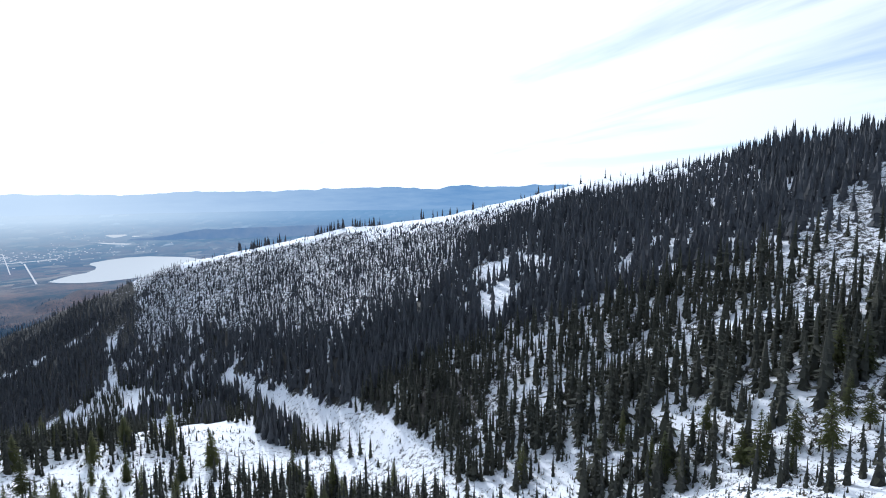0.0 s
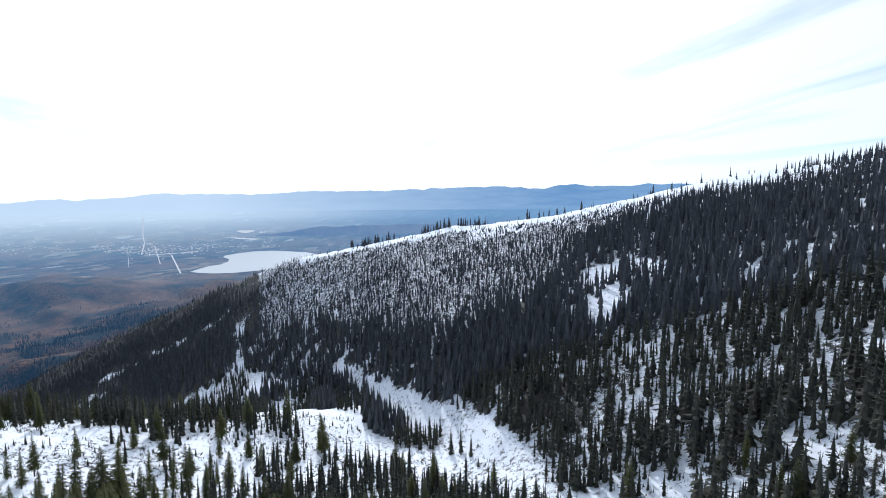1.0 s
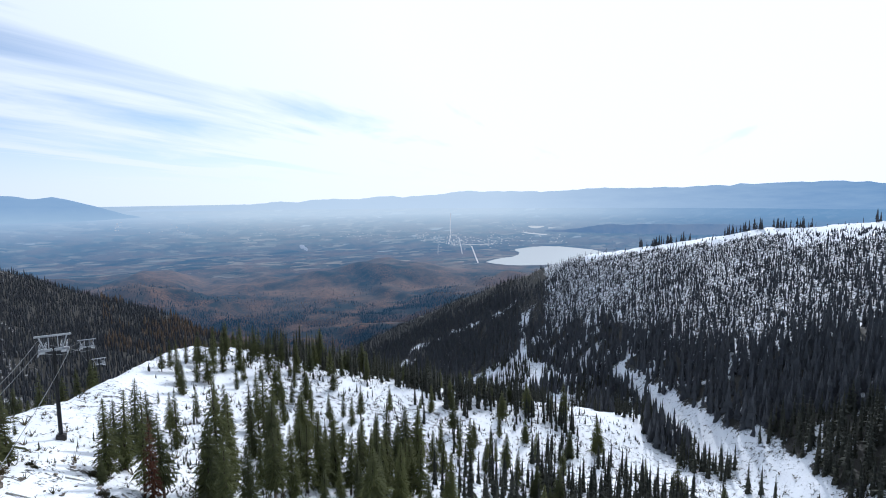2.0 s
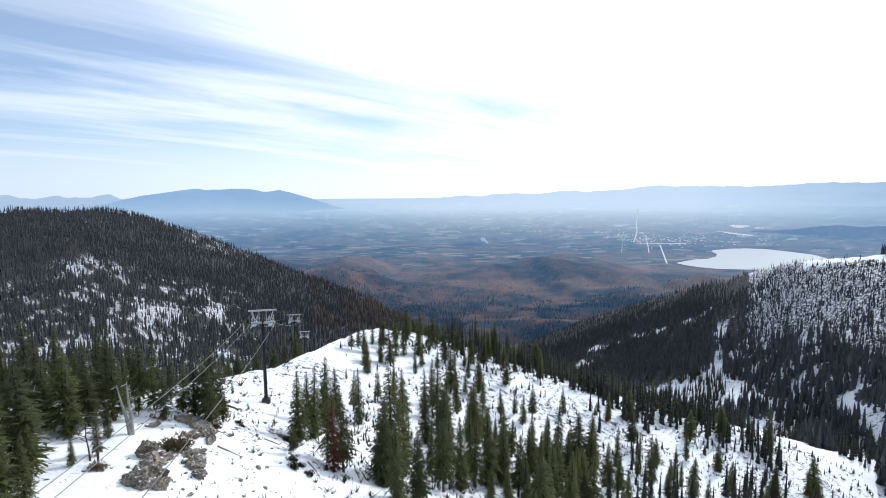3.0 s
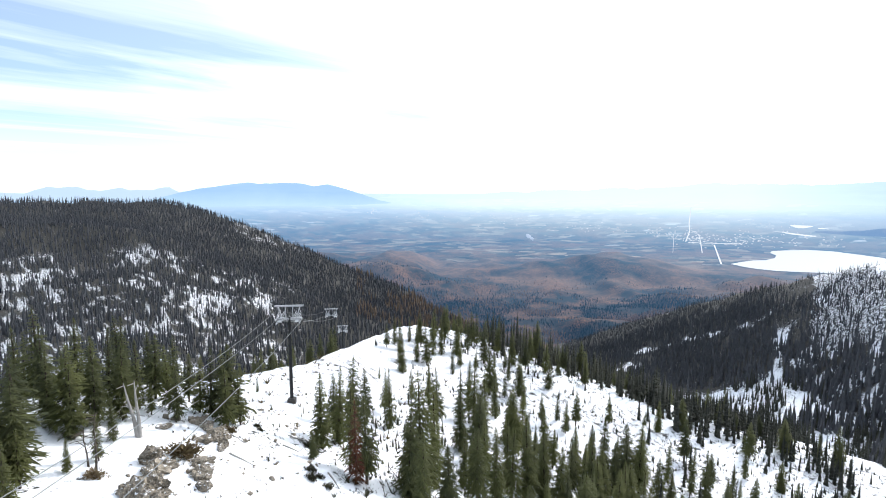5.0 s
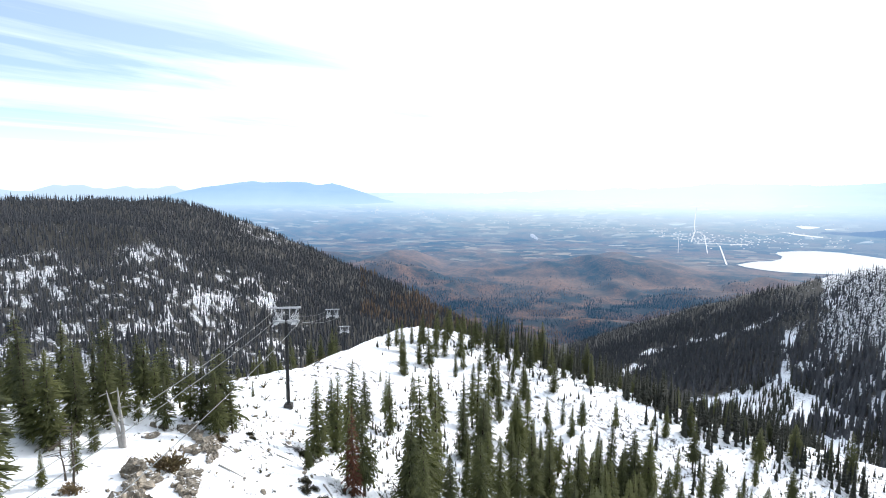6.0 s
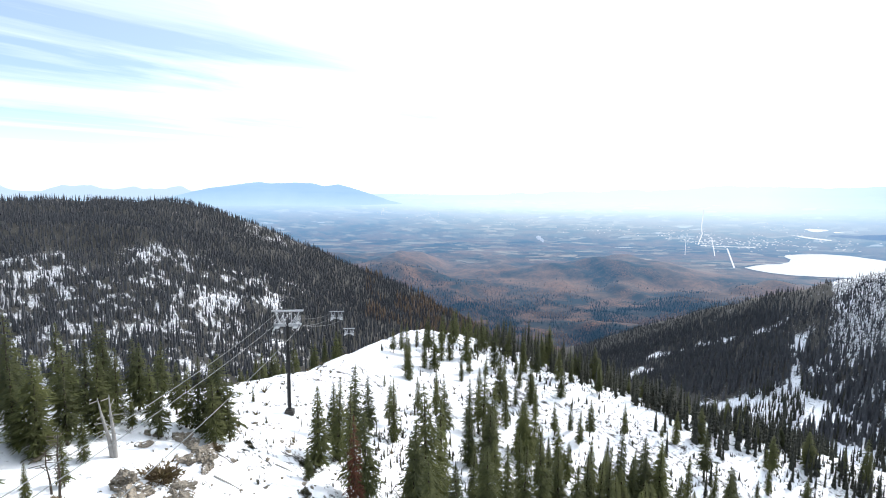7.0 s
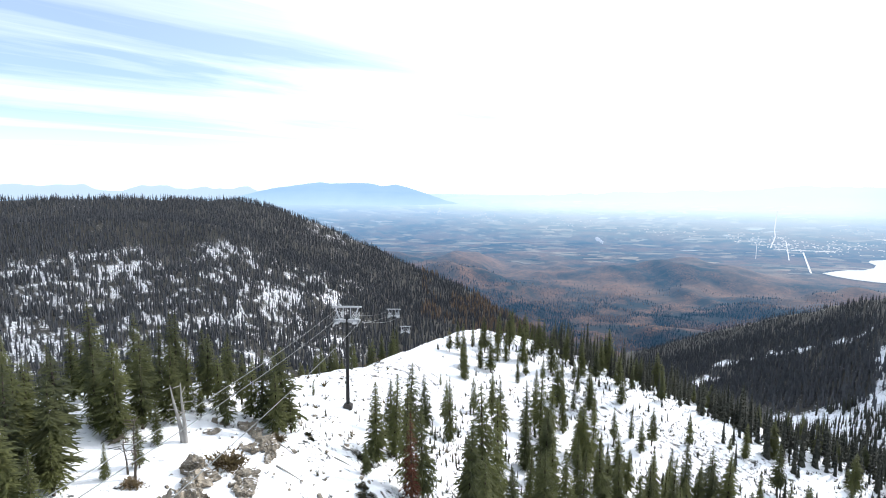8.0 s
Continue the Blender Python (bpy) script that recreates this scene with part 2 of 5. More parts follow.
def painted(name, color, rough=0.55, metal=0.0, wear=(0.25, 0.24, 0.22)):
    m = Nodes(name)
    n = m.noise(3.5, 5, 0.6)
    return m.done(m.surface(m.mix(m.span(n, 0.55, 0.8), color, wear), rough, m.bump(n, 0.15, 0.01), metal))


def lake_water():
    m = Nodes("lake water with painted sky glow")
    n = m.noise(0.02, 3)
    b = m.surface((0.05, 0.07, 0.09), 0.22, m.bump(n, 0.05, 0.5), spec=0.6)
    # Sky reflection painted in as an even white glow.
    painted_glow = m.node("ShaderNodeEmission", Strength=1.0)
    painted_glow.inputs["Color"].default_value = (0.98, 1.02, 1.04, 1)
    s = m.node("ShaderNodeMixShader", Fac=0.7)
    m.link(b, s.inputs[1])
    m.link(painted_glow.outputs[0], s.inputs[2])
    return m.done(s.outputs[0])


def valley_needles(name, dark, light):
    m = Nodes(name)
    isle = m.node("ShaderNodeNewGeometry").outputs["Random Per Island"]
    # Distance haze is painted over the needle colours.
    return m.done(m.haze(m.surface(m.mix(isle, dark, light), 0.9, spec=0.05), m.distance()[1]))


def hazy(name, color, haze_color, amount):
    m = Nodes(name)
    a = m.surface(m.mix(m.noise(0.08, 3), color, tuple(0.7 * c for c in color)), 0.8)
    # Haze painted in as an even glow over the surface colour.
    painted_glow = m.node("ShaderNodeEmission", Strength=1.0)
    painted_glow.inputs["Color"].default_value = (*haze_color, 1)
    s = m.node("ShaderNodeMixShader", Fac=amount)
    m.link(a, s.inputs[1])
    m.link(painted_glow.outputs[0], s.inputs[2])
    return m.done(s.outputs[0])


SNOW = snow_ground()
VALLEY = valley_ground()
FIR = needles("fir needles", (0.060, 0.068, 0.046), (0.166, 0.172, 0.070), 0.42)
# Haze put into the base colour: far needles lifted towards blue-grey.
FIR_FAR = needles("haze-tinted fir needles of the far slopes", (0.045, 0.048, 0.057), (0.110, 0.112, 0.114), 0.0)
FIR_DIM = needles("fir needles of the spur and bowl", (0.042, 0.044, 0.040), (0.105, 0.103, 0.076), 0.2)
LARCH = needles("golden larch needles", (0.12, 0.090, 0.072), (0.29, 0.205, 0.150), 0.3)
RUST = needles("dead rust-red needles", (0.06, 0.026, 0.018), (0.15, 0.065, 0.04), 0.1)
BARK = bark("fir bark", (0.035, 0.028, 0.022), (0.12, 0.10, 0.08))
GREYWOOD = bark("bleached dead wood", (0.16, 0.15, 0.14), (0.42, 0.40, 0.37))
ROCK = rock_stuff()
SCRUB = needles("dark scrub", (0.030, 0.030, 0.024), (0.105, 0.095, 0.070), 0.15)
BRUSH = needles("bare brown brush", (0.080, 0.062, 0.040), (0.26, 0.190, 0.120), 0.2)
STEEL_DARK = painted("dark painted steel", (0.022, 0.023, 0.024), 0.5, 0.3, (0.06, 0.05, 0.045))
STEEL_LIGHT = painted("galvanised steel", (0.42, 0.43, 0.44), 0.45, 0.5, (0.28, 0.28, 0.27))
RUBBER = painted("black rubber", (0.02, 0.02, 0.02), 0.8)
ROPE = painted("steel wire rope", (0.17, 0.18, 0.18), 0.5, 0.4)
CONCRETE = painted("dark weathered concrete", (0.06, 0.056, 0.052), 0.9, 0.0, (0.10, 0.095, 0.09))
WATER = lake_water()
ROAD_FAR = hazy("far road with painted haze", (0.62, 0.60, 0.56), (0.82, 0.85, 0.92), 0.6)
SMOKE = hazy("smoke with painted haze", (0.7, 0.7, 0.7), (0.5, 0.6, 0.76), 0.75)
HOUSE_FAR = hazy("far buildings with painted haze", (0.75, 0.74, 0.72), (0.8, 0.84, 0.92), 0.5)

# ---------------------------------------------------------------- land forms
def hash2(i, j, seed):
    h = (i * 374761393 + j * 668265263 + seed * 974634541) & 0xFFFFFFFF
    h = ((h ^ (h >> 13)) * 1274126177) & 0xFFFFFFFF
    return ((h ^ (h >> 16)) & 0xFFFFFF) / float(0xFFFFFF)


def value_noise(x, y, seed=0):
    xi, yi = np.floor(x).astype(np.int64), np.floor(y).astype(np.int64)
    u, v = x - xi, y - yi
    u, v = u * u * (3 - 2 * u), v * v * (3 - 2 * v)
    a, b = hash2(xi, yi, seed), hash2(xi + 1, yi, seed)
    c, d = hash2(xi, yi + 1, seed), hash2(xi + 1, yi + 1, seed)
    return (a * (1 - u) + b * u) * (1 - v) + (c * (1 - u) + d * u) * v


def fbm(x, y, scale, octaves=4, seed=0):
    """Layered noise, 0 to 1, whose largest forms are about scale metres wide."""
    out, amp, total = 0.0, 1.0, 0.0
    for k in range(octaves):
        out = out + amp * value_noise(x / scale * 2 ** k + 17.3 * k, y / scale * 2 ** k - 9.1 * k, seed + k)
        total += amp
        amp *= 0.5
    return out / total


def softmax(a, b, k):
    m = np.maximum(a, b)
    return m + k * np.log(np.exp((a - m) / k) + np.exp((b - m) / k))


def smooth01(a, b, x):
    t = np.clip((x - a) / (b - a), 0, 1)
    return t * t * (3 - 2 * t)


def polar(x, y):
    """Bearing in degrees to the left of north (+y) and distance from the drone's hovering place."""
    return np.degrees(np.arctan2(-x, y)), np.hypot(x, y)


# The long ridge beyond the bowl: bearing, then distance and height of its foot and of its crest.
RIM_AT = [-180, -125, -102, -94, -84, -77, -70, -64, -58, -52, -46, -41, -37.5, -34, -31, -27, -23, -17.7, -13.8, -8, 0]
RIM_FOOT_R = [60, 85, 100, 104, 110, 116, 122, 132, 150, 182, 222, 272, 312, 365, 410, 440, 470, 520, 570, 620, 650]
RIM_FOOT_Z = [20, 8, -4, -12, -20, -25, -29, -32, -38, -46, -55, -65, -72, -80, -86, -104, -122, -145, -165, -200, -240]
RIM_CREST_R = [300, 290, 300, 330, 380, 420, 430, 430, 440, 450, 460, 475, 490, 540, 580, 660, 740, 850, 950, 1050, 1100]
RIM_CREST_EL = [5.4, 5.2, 4.4, 3.6, 1.9, 0.6, -0.95, -2.15, -3.1, -4.1, -5.1, -5.95, -6.7, -7.85, -8.95, -10.3, -11.75, -13.9, -15.7, -17.6, -19.2]
# The wooded mountain across the other valley.
FAR_AT = [-40, -6, -1.1, 2.6, 6.3, 9.9, 14.5, 19, 23.2, 26.7, 29.5, 34.8, 40.6, 48.7, 70, 100, 180]
FAR_CREST_R = [800, 950, 980, 1020, 1080, 1150, 1220, 1280, 1300, 1300, 1300, 1260, 1220, 1200, 1200, 1200, 1200]
FAR_CREST_EL = [-22, -17.6, -15.4, -13.3, -11.2, -9.7, -7.8, -5.7, -3.75, -2.5, -1.75, -1.6, -1.45, -1.8, -1.5, 0, 2]
# The spur with the lift tower: northing, then easting and height of its spine.
SPUR_Y = [-400, -120, 0, 45, 62, 80, 91, 109, 133, 152, 165, 175, 190, 230, 300, 500, 1500]
SPUR_X = [-60, -50, -40, -37, -36, -34, -28, -25, -20.5, -16.5, -9, -1, 6, 22, 45, 110, 300]
SPUR_Z = [70, 36, 25, 20.2, 16.6, 11.2, 8.7, 5.9, 2.5, 1.1, -2.9, -7.2, -13, -32, -80, -230, -900]
VALLEY_Z = -309.0
EYE_Z = 41.0


def rounded(value, at, values, width=1.6):
    """Interpolation through a profile, with its corners rounded."""
    out = 0.0
    for k, w in ((-1, 0.25), (0, 0.5), (1, 0.25)):
        out = out + w * np.interp(value + k * width, at, values)
    return out


def rim_coords(x, y):
    """Bearing, and how far up the bowl's far slope a place lies (0 foot, 1 crest)."""
    az, r = polar(x, y)
    foot, crest = rounded(az, RIM_AT, RIM_FOOT_R), rounded(az, RIM_AT, RIM_CREST_R)
    return az, r, (r - foot) / (crest - foot)


def rim_height(x, y):
    az, r, u = rim_coords(x, y)
    crest = rounded(az, RIM_AT, RIM_CREST_R)
    zf = rounded(az, RIM_AT, RIM_FOOT_Z)
    zc = EYE_Z + crest * np.tan(np.radians(rounded(az, RIM_AT, RIM_CREST_EL)))
    v = np.clip(u, 0, 1)
    rise = 0.75 * v + 0.25 * np.sin(v * np.pi / 2)
    return zf + (zc - zf) * rise - 0.55 * np.maximum(r - crest, 0) * smooth01(0, 30, r - crest) + 0.04 * np.minimum(u, 0) * 60


def far_height(x, y):
    az, r = polar(x, y)
    crest = rounded(az, FAR_AT, FAR_CREST_R)
    zc = EYE_Z + crest * np.tan(np.radians(rounded(az, FAR_AT, FAR_CREST_EL, 1.0)))
    zf = np.interp(az, [-10, 0, 10, 30, 60], [-300, -230, -170, -118, -100])
    u = np.clip((r - 480) / (crest - 480), 0, 1)
    ends = smooth01(-40, -6, az) * smooth01(180, 130, az)
    brow = np.interp(az, [24, 30, 36, 60], [930, 985, 1000, 980])
    shoulder = 17 * np.exp(-(((r - brow) / np.where(r < brow, 75, 38)) ** 2)) * smooth01(25, 32, az)
    return (zf + (zc - zf) * u ** 1.35 + shoulder - 0.5 * np.maximum(r - crest, 0)) * ends - 420 * (1 - ends)


def spur_height(x, y):
    sx = sum(np.interp(y + k * 7, SPUR_Y, SPUR_X) for k in (-1, 0, 1)) / 3
    sz = sum(np.interp(y + k * 7, SPUR_Y, SPUR_Z) for k in (-1, 0, 1)) / 3
    d = (x - sx) * 0.96
    shelf = np.interp(y, [40, 75, 110, 160], [16, 12, 3, 0])
    steep = np.interp(y, [120, 160], [0.56, 0.37])
    east = 0.26 * np.clip(d, 0, shelf) + steep * np.clip(d - shelf, 0, 34) + 0.36 * np.clip(d - shelf - 34, 0, 45) + 0.275 * np.maximum(d - shelf - 79, 0)
    table = np.interp(y, [40, 70, 90, 110], [18, 9, 2, 0])
    fall = np.interp(y, [155, 185, 230, 280], [0.52, 0.28, 0.28, 0.52])
    west = 0.06 * np.clip(-d, 0, table) + fall * np.maximum(-d - table, 0)
    return sz - east - west


def height(x, y):
    """The mountain's ground."""
    x, y = np.asarray(x, float), np.asarray(y, float)
    az, r = polar(x, y)
    z = softmax(spur_height(x, y), rim_height(x, y) - 400 * smooth01(-6, 20, az) * smooth01(180, 110, az), 2.0)
    z = softmax(z, far_height(x, y), 4.0)
    near = smooth01(25, 130, r)
    z = z + (fbm(x, y, 90, 3, 3) - 0.5) * 16 * smooth01(180, 500, r) * 0.8
    z = z + (fbm(x, y, 14, 3, 5) - 0.5) * (0.9 + 1.6 * near) + (fbm(x, y, 3.2, 2, 9) - 0.5) * 0.35
    return z


def valley_height(x, y):
    az, r = polar(x, y)
    z = np.interp(r, [0, 3480, 4000, 4400, 4850, 5200], [VALLEY_Z, VALLEY_Z, -238, -158, -60, 20])
    hills = (fbm(x, y, 380, 4, 21) - 0.44) * 175 + (fbm(x, y, 110, 3, 22) - 0.5) * 34
    end = np.interp(az, [-24, -16], [1950, 2350])
    hills = hills * (1 - smooth01(end, end + 520, r)) * smooth01(500, 900, r)
    return z + np.maximum(hills, -22 * (1 - smooth01(end, end + 520, r)))
# Firs that stand singly or in small groups: easting, northing, height, girth.
SHELF_TREES = [
    (-34.4, 39.4, 7.2, 1.2), (-34.0, 41.9, 7.9, 1.45), (-32.4, 45.8, 6.5, 1.1), (-32.5, 48.8, 6.4, 1.1), (-31.6, 51.4, 7.9, 1.1), (-28.2, 54.8, 5.9, 1),
    (-28.0, 58.9, 6.7, 1), (-23.8, 56.4, 6.9, 1.1), (-23.2, 58.3, 5.5, 0.9), (-32.8, 37.0, 8.5, 1.1), (-36.9, 48.7, 8.6, 0.95), (-33.5, 50.2, 8.4, 1.1),
    (-30.3, 37.7, 4.6, 1.15), (-29.3, 40.9, 3.0, 0.8), (-29.8, 47.1, 4.4, 0.8), (-33.3, 46.6, 8.3, 1.15), (-35.3, 46.9, 7.0, 1.0), (-28.7, 43.6, 4.4, 0.7),
    (-34.4, 53.6, 8.4, 0.9), (-32.6, 55.3, 7.7, 0.95), (-33.3, 59.6, 7.7, 1), (-30.6, 57.6, 6.3, 0.9), (-30.9, 62.2, 6.1, 0.9), (-38.1, 61.0, 9.2, 0.9),
    (-26.6, 58.7, 8.1, 1.0), (-24.5, 59.3, 9.1, 1.2), (-26.8, 61.7, 7.7, 1.0), (-30.8, 54.6, 3.5, 0.8), (-28.1, 75.6, 2.4, 0.8), (-35.6, 62.6, 7.4, 0.9),
    (-37.7, 43.0, 6.4, 1), (-29.6, 33.6, 7.2, 1.15), (-31.8, 35.2, 8.0, 1.1), (-28.4, 34.4, 5.6, 1.0), (-34.7, 65.9, 7.2, 1.0), (-31.2, 38.6, 7.6, 1.15),
]
CLUMP_TREES = [
    (-15.8, 63.8, 9.7, 1.1), (-14.9, 68.5, 10.6, 1.0), (-16.9, 74.2, 7.9, 1), (-14.8, 76.7, 11.0, 0.9), (-13.9, 83.2, 8.5, 1), (-9.6, 59.6, 10.6, 0.8), (-11.6, 60.2, 12.0, 0.6),
    (-10.3, 83.7, 10.3, 0.75), (-11.8, 88.3, 7.7, 0.7), (-12.0, 116.6, 7.4, 0.9), (-6.8, 82.6, 2.6, 0.9), (-15.3, 58.5, 3.7, 0.9),
]
SLOPE_TREES = [
    (-5.1, 62.7, 11.8, 0.9), (-3.9, 65.3, 16.4, 0.8), (-2.4, 69.5, 14.9, 0.8), (-3.0, 57.5, 10.8, 0.9), (-0.3, 61.8, 9.6, 1.0), (1.3, 74.8, 9.4, 0.8),
    (3.1, 70.2, 11.7, 0.8), (6.1, 75.2, 12.3, 0.9), (8.7, 80.3, 12.2, 0.85), (11.6, 82.9, 14.5, 0.95), (14.7, 86.8, 12.7, 0.9), (16.6, 83.3, 11.4, 0.9),
    (29.5, 131.7, 9.7, 0.8), (22.7, 89.3, 14.8, 0.8), (29.4, 105.9, 14.2, 0.75), (23.7, 86.4, 11.7, 1), (32.8, 102.8, 12.6, 0.8), (39.3, 112.8, 12.7, 0.8),
    (38.4, 99.8, 11.1, 0.8), (47.7, 119.1, 10.2, 0.8), (52.3, 117.4, 11.5, 0.8), (53.4, 113.4, 13.6, 0.7), (63.8, 121.9, 9.1, 0.8),
]
CROWN_TREES = [
    (-16.8, 126.3, 5.9, 0.9), (-15.5, 131.2, 7.3, 0.8), (-12.8, 140.1, 6.8, 0.8), (-9.7, 139.7, 9.8, 0.8), (-6.8, 148.0, 9.7, 0.9), (-3.9, 149.7, 11.2, 0.9),
    (0.1, 158.0, 10.5, 0.9), (3.9, 157.9, 10.8, 0.9), (-5.7, 109.1, 7.4, 0.7), (3.5, 106.6, 14.2, 0.9), (0.8, 103.8, 11.2, 0.8), (5.9, 113.3, 11.6, 0.8),
    (8.7, 120.0, 10.5, 0.8), (11.8, 132.5, 6.7, 0.7), (16.5, 131.8, 8.7, 0.7), (20.5, 127.6, 8.3, 0.7), (24.7, 131.1, 7.5, 0.7), (25.7, 125.2, 8.6, 0.7),
    (39.6, 138.4, 8.6, 0.7), (-7.6, 130.4, 5.8, 0.8), (-1.2, 131.3, 7.4, 0.8), (4.7, 138.7, 6.2, 0.7), (10.0, 146.7, 6.6, 0.8), (13.3, 151.3, 5.1, 0.8),
    (19.5, 154.7, 9.5, 0.9), (25.7, 156.7, 9.6, 1), (29.6, 157.8, 7.6, 0.9), (-13.1, 122.0, 5.7, 0.9), (-15.2, 104.4, 2.9, 0.7), (-10.7, 142.7, 7.1, 0.8),
]
BOWL_TREES = [
    (99.9, -26.3, 10.5, 1.0), (102.7, -21.7, 9.5, 0.9), (98.7, -16.3, 12.0, 1.0), (102.7, -13.9, 9.0, 0.9), (107.0, 1.6, 9.5, 1.0), (106.5, -0.9, 10.5, 0.9), (103.1, -4.3, 7.0, 0.9),
    (114.5, -8.2, 8.3, 0.9), (102.8, -32.0, 7.5, 1.0), (106.8, -29.7, 8.9, 0.9), (118.5, 8.9, 9.3, 0.8), (118.9, 13.9, 8.2, 0.8), (122.2, -26.8, 10.8, 1.0), (120.3, -30.1, 12.0, 1.1),
    (117.6, -33.9, 11.1, 1.1), (111.0, 30.0, 11.0, 0.8), (104.5, -18.0, 7.5, 0.9), (97.0, -21.0, 5.0, 0.9),
]
SUMMIT_TREES = [
    (-9.7, 127.7, 9.6, 0.8), (-7.4, 128.6, 11.0, 0.75), (-6.4, 137.3, 11.8, 0.75), (-4.4, 140.2, 10.8, 0.8), (-0.2, 144.4, 10.2, 0.85), (2.7, 149.1, 9.7, 0.8),
    (5.5, 160.2, 10.0, 0.85), (0.6, 137.3, 6.4, 0.8), (-5.5, 104.2, 9.2, 0.85), (-3.4, 95.3, 10.9, 0.85), (-8.5, 100.2, 7.3, 0.7), (2.6, 116.0, 11.5, 0.9),
    (11.6, 160.1, 10.4, 0.85), (15.7, 155.2, 10.6, 0.8), (22.7, 169.7, 10.0, 0.85), (26.0, 169.9, 9.8, 0.85), (-3.9, 165.9, 9.2, 0.9), (-13.9, 128.4, 8.4, 0.95),
]


# ---------------------------------------------------------------- building tools
def mesh_object(name, verts, faces, material, parent=None, label="", smooth=False):
    """One mesh object from arrays of points and of triangles or quads."""
    data = bpy.data.meshes.new(name)
    verts, faces = np.asarray(verts, float), np.asarray(faces, int)
    k = faces.shape[1]
    data.vertices.add(len(verts))
    data.vertices.foreach_set("co", verts.ravel())
    data.loops.add(len(faces) * k)
    data.loops.foreach_set("vertex_index", faces.ravel())
    data.polygons.add(len(faces))
    data.polygons.foreach_set("loop_start", np.arange(0, len(faces) * k, k))
    data.polygons.foreach_set("use_smooth", np.full(len(faces), smooth))
    data.update(calc_edges=True)
    data.materials.append(material)
    ob = new(name, data)
    ob.parent = parent
    return tagged(ob, label)


def part(name, bm, material, parent, label="", smooth=False):
    """Links a bmesh as one mesh object under a thing or a part."""
    data = bpy.data.meshes.new(name)
    for f in bm.faces:
        f.smooth = smooth
    bm.to_mesh(data)
    bm.free()
    data.materials.append(material)
    ob = new(name, data)
    ob.parent = parent
    return tagged(ob, label)


def thing(name, m, label, category, group="", kind=""):
    ob = new(name)
    ob.empty_display_size = 0.3
    ob.matrix_world = m
    return tagged(ob, label, category, group, kind)


def polar_grid(radii, bearings):
    r, a = np.meshgrid(radii, np.radians(bearings), indexing="ij")
    x, y = -np.sin(a) * r, np.cos(a) * r
    n, k = r.shape
    i = np.arange(n * k).reshape(n, k)
    right = np.roll(i, -1, axis=1)
    quads = np.stack([i[:-1], i[1:], right[1:], right[:-1]], -1).reshape(-1, 4)
    return x.ravel(), y.ravel(), quads


BEARINGS = np.r_[np.arange(-112, 62, 0.25), np.arange(62, 248, 3.0)]


# ---------------------------------------------------------------- the plan of woods and clearings
RUN = [(214, 362), (200, 325), (178, 275), (150, 215), (125, 163), (120, 138), (121, 112), (118, 88), (111, 65), (105, 42), (103, 26)]
RUN_WIDTH = [1, 2, 4, 7, 12, 13, 14, 13, 11, 8, 6]
BRANCH = [(196, 228), (183, 192), (168, 159), (155, 129), (142, 103), (130, 77), (118, 54)]
BRANCH_WIDTH = [2, 3, 4.5, 6, 7, 5, 1]
HOOK = [(246, 410), (238, 398), (223, 377), (212, 362), (192, 352), (184, 374), (172, 396)]
HOOK_WIDTH = [4, 3, 1.5, 2, 4, 4, 3]
# Glades: easting, northing, half width across the slope and along it.
GLADES = [(250, 90, 13, 14), (212, 74, 8, 22), (245, 68, 8, 10), (216, 23, 3, 7), (196, 6, 3, 7),
          (113, 10, 5, 2.5), (110, 24, 6, 4), (179, 568, 13, 26)]
MEADOW = [(236, -72), (205, -44), (176, -39), (156, -33), (143, -22)]
MEADOW_WIDTH = [13, 7, 9, 9, 4]
STRIP = [(258, 457), (244, 505), (228, 558), (205, 610)]
STRIP_WIDTH = [3, 0, 3, 4]

COPSES = [([(186, 250), (178, 276)], 9), ([(170, 213), (158, 196), (149, 178)], 5), ([(146, 148), (142, 134), (137, 110)], 5.5), ([(138, -14), (133, -26), (124, -42)], 7)]


def line_distance(x, y, line, widths=None):
    """Distance to a line, less its half width there."""
    best = np.full(np.shape(x), 1e9)
    for k in range(len(line) - 1):
        (ax, ay), (bx, by) = line[k], line[k + 1]
        dx, dy = bx - ax, by - ay
        t = np.clip(((x - ax) * dx + (y - ay) * dy) / (dx * dx + dy * dy), 0, 1)
        w = 0 if widths is None else widths[k] * (1 - t) + widths[k + 1] * t
        best = np.minimum(best, np.hypot(x - ax - t * dx, y - ay - t * dy) - w)
    return best


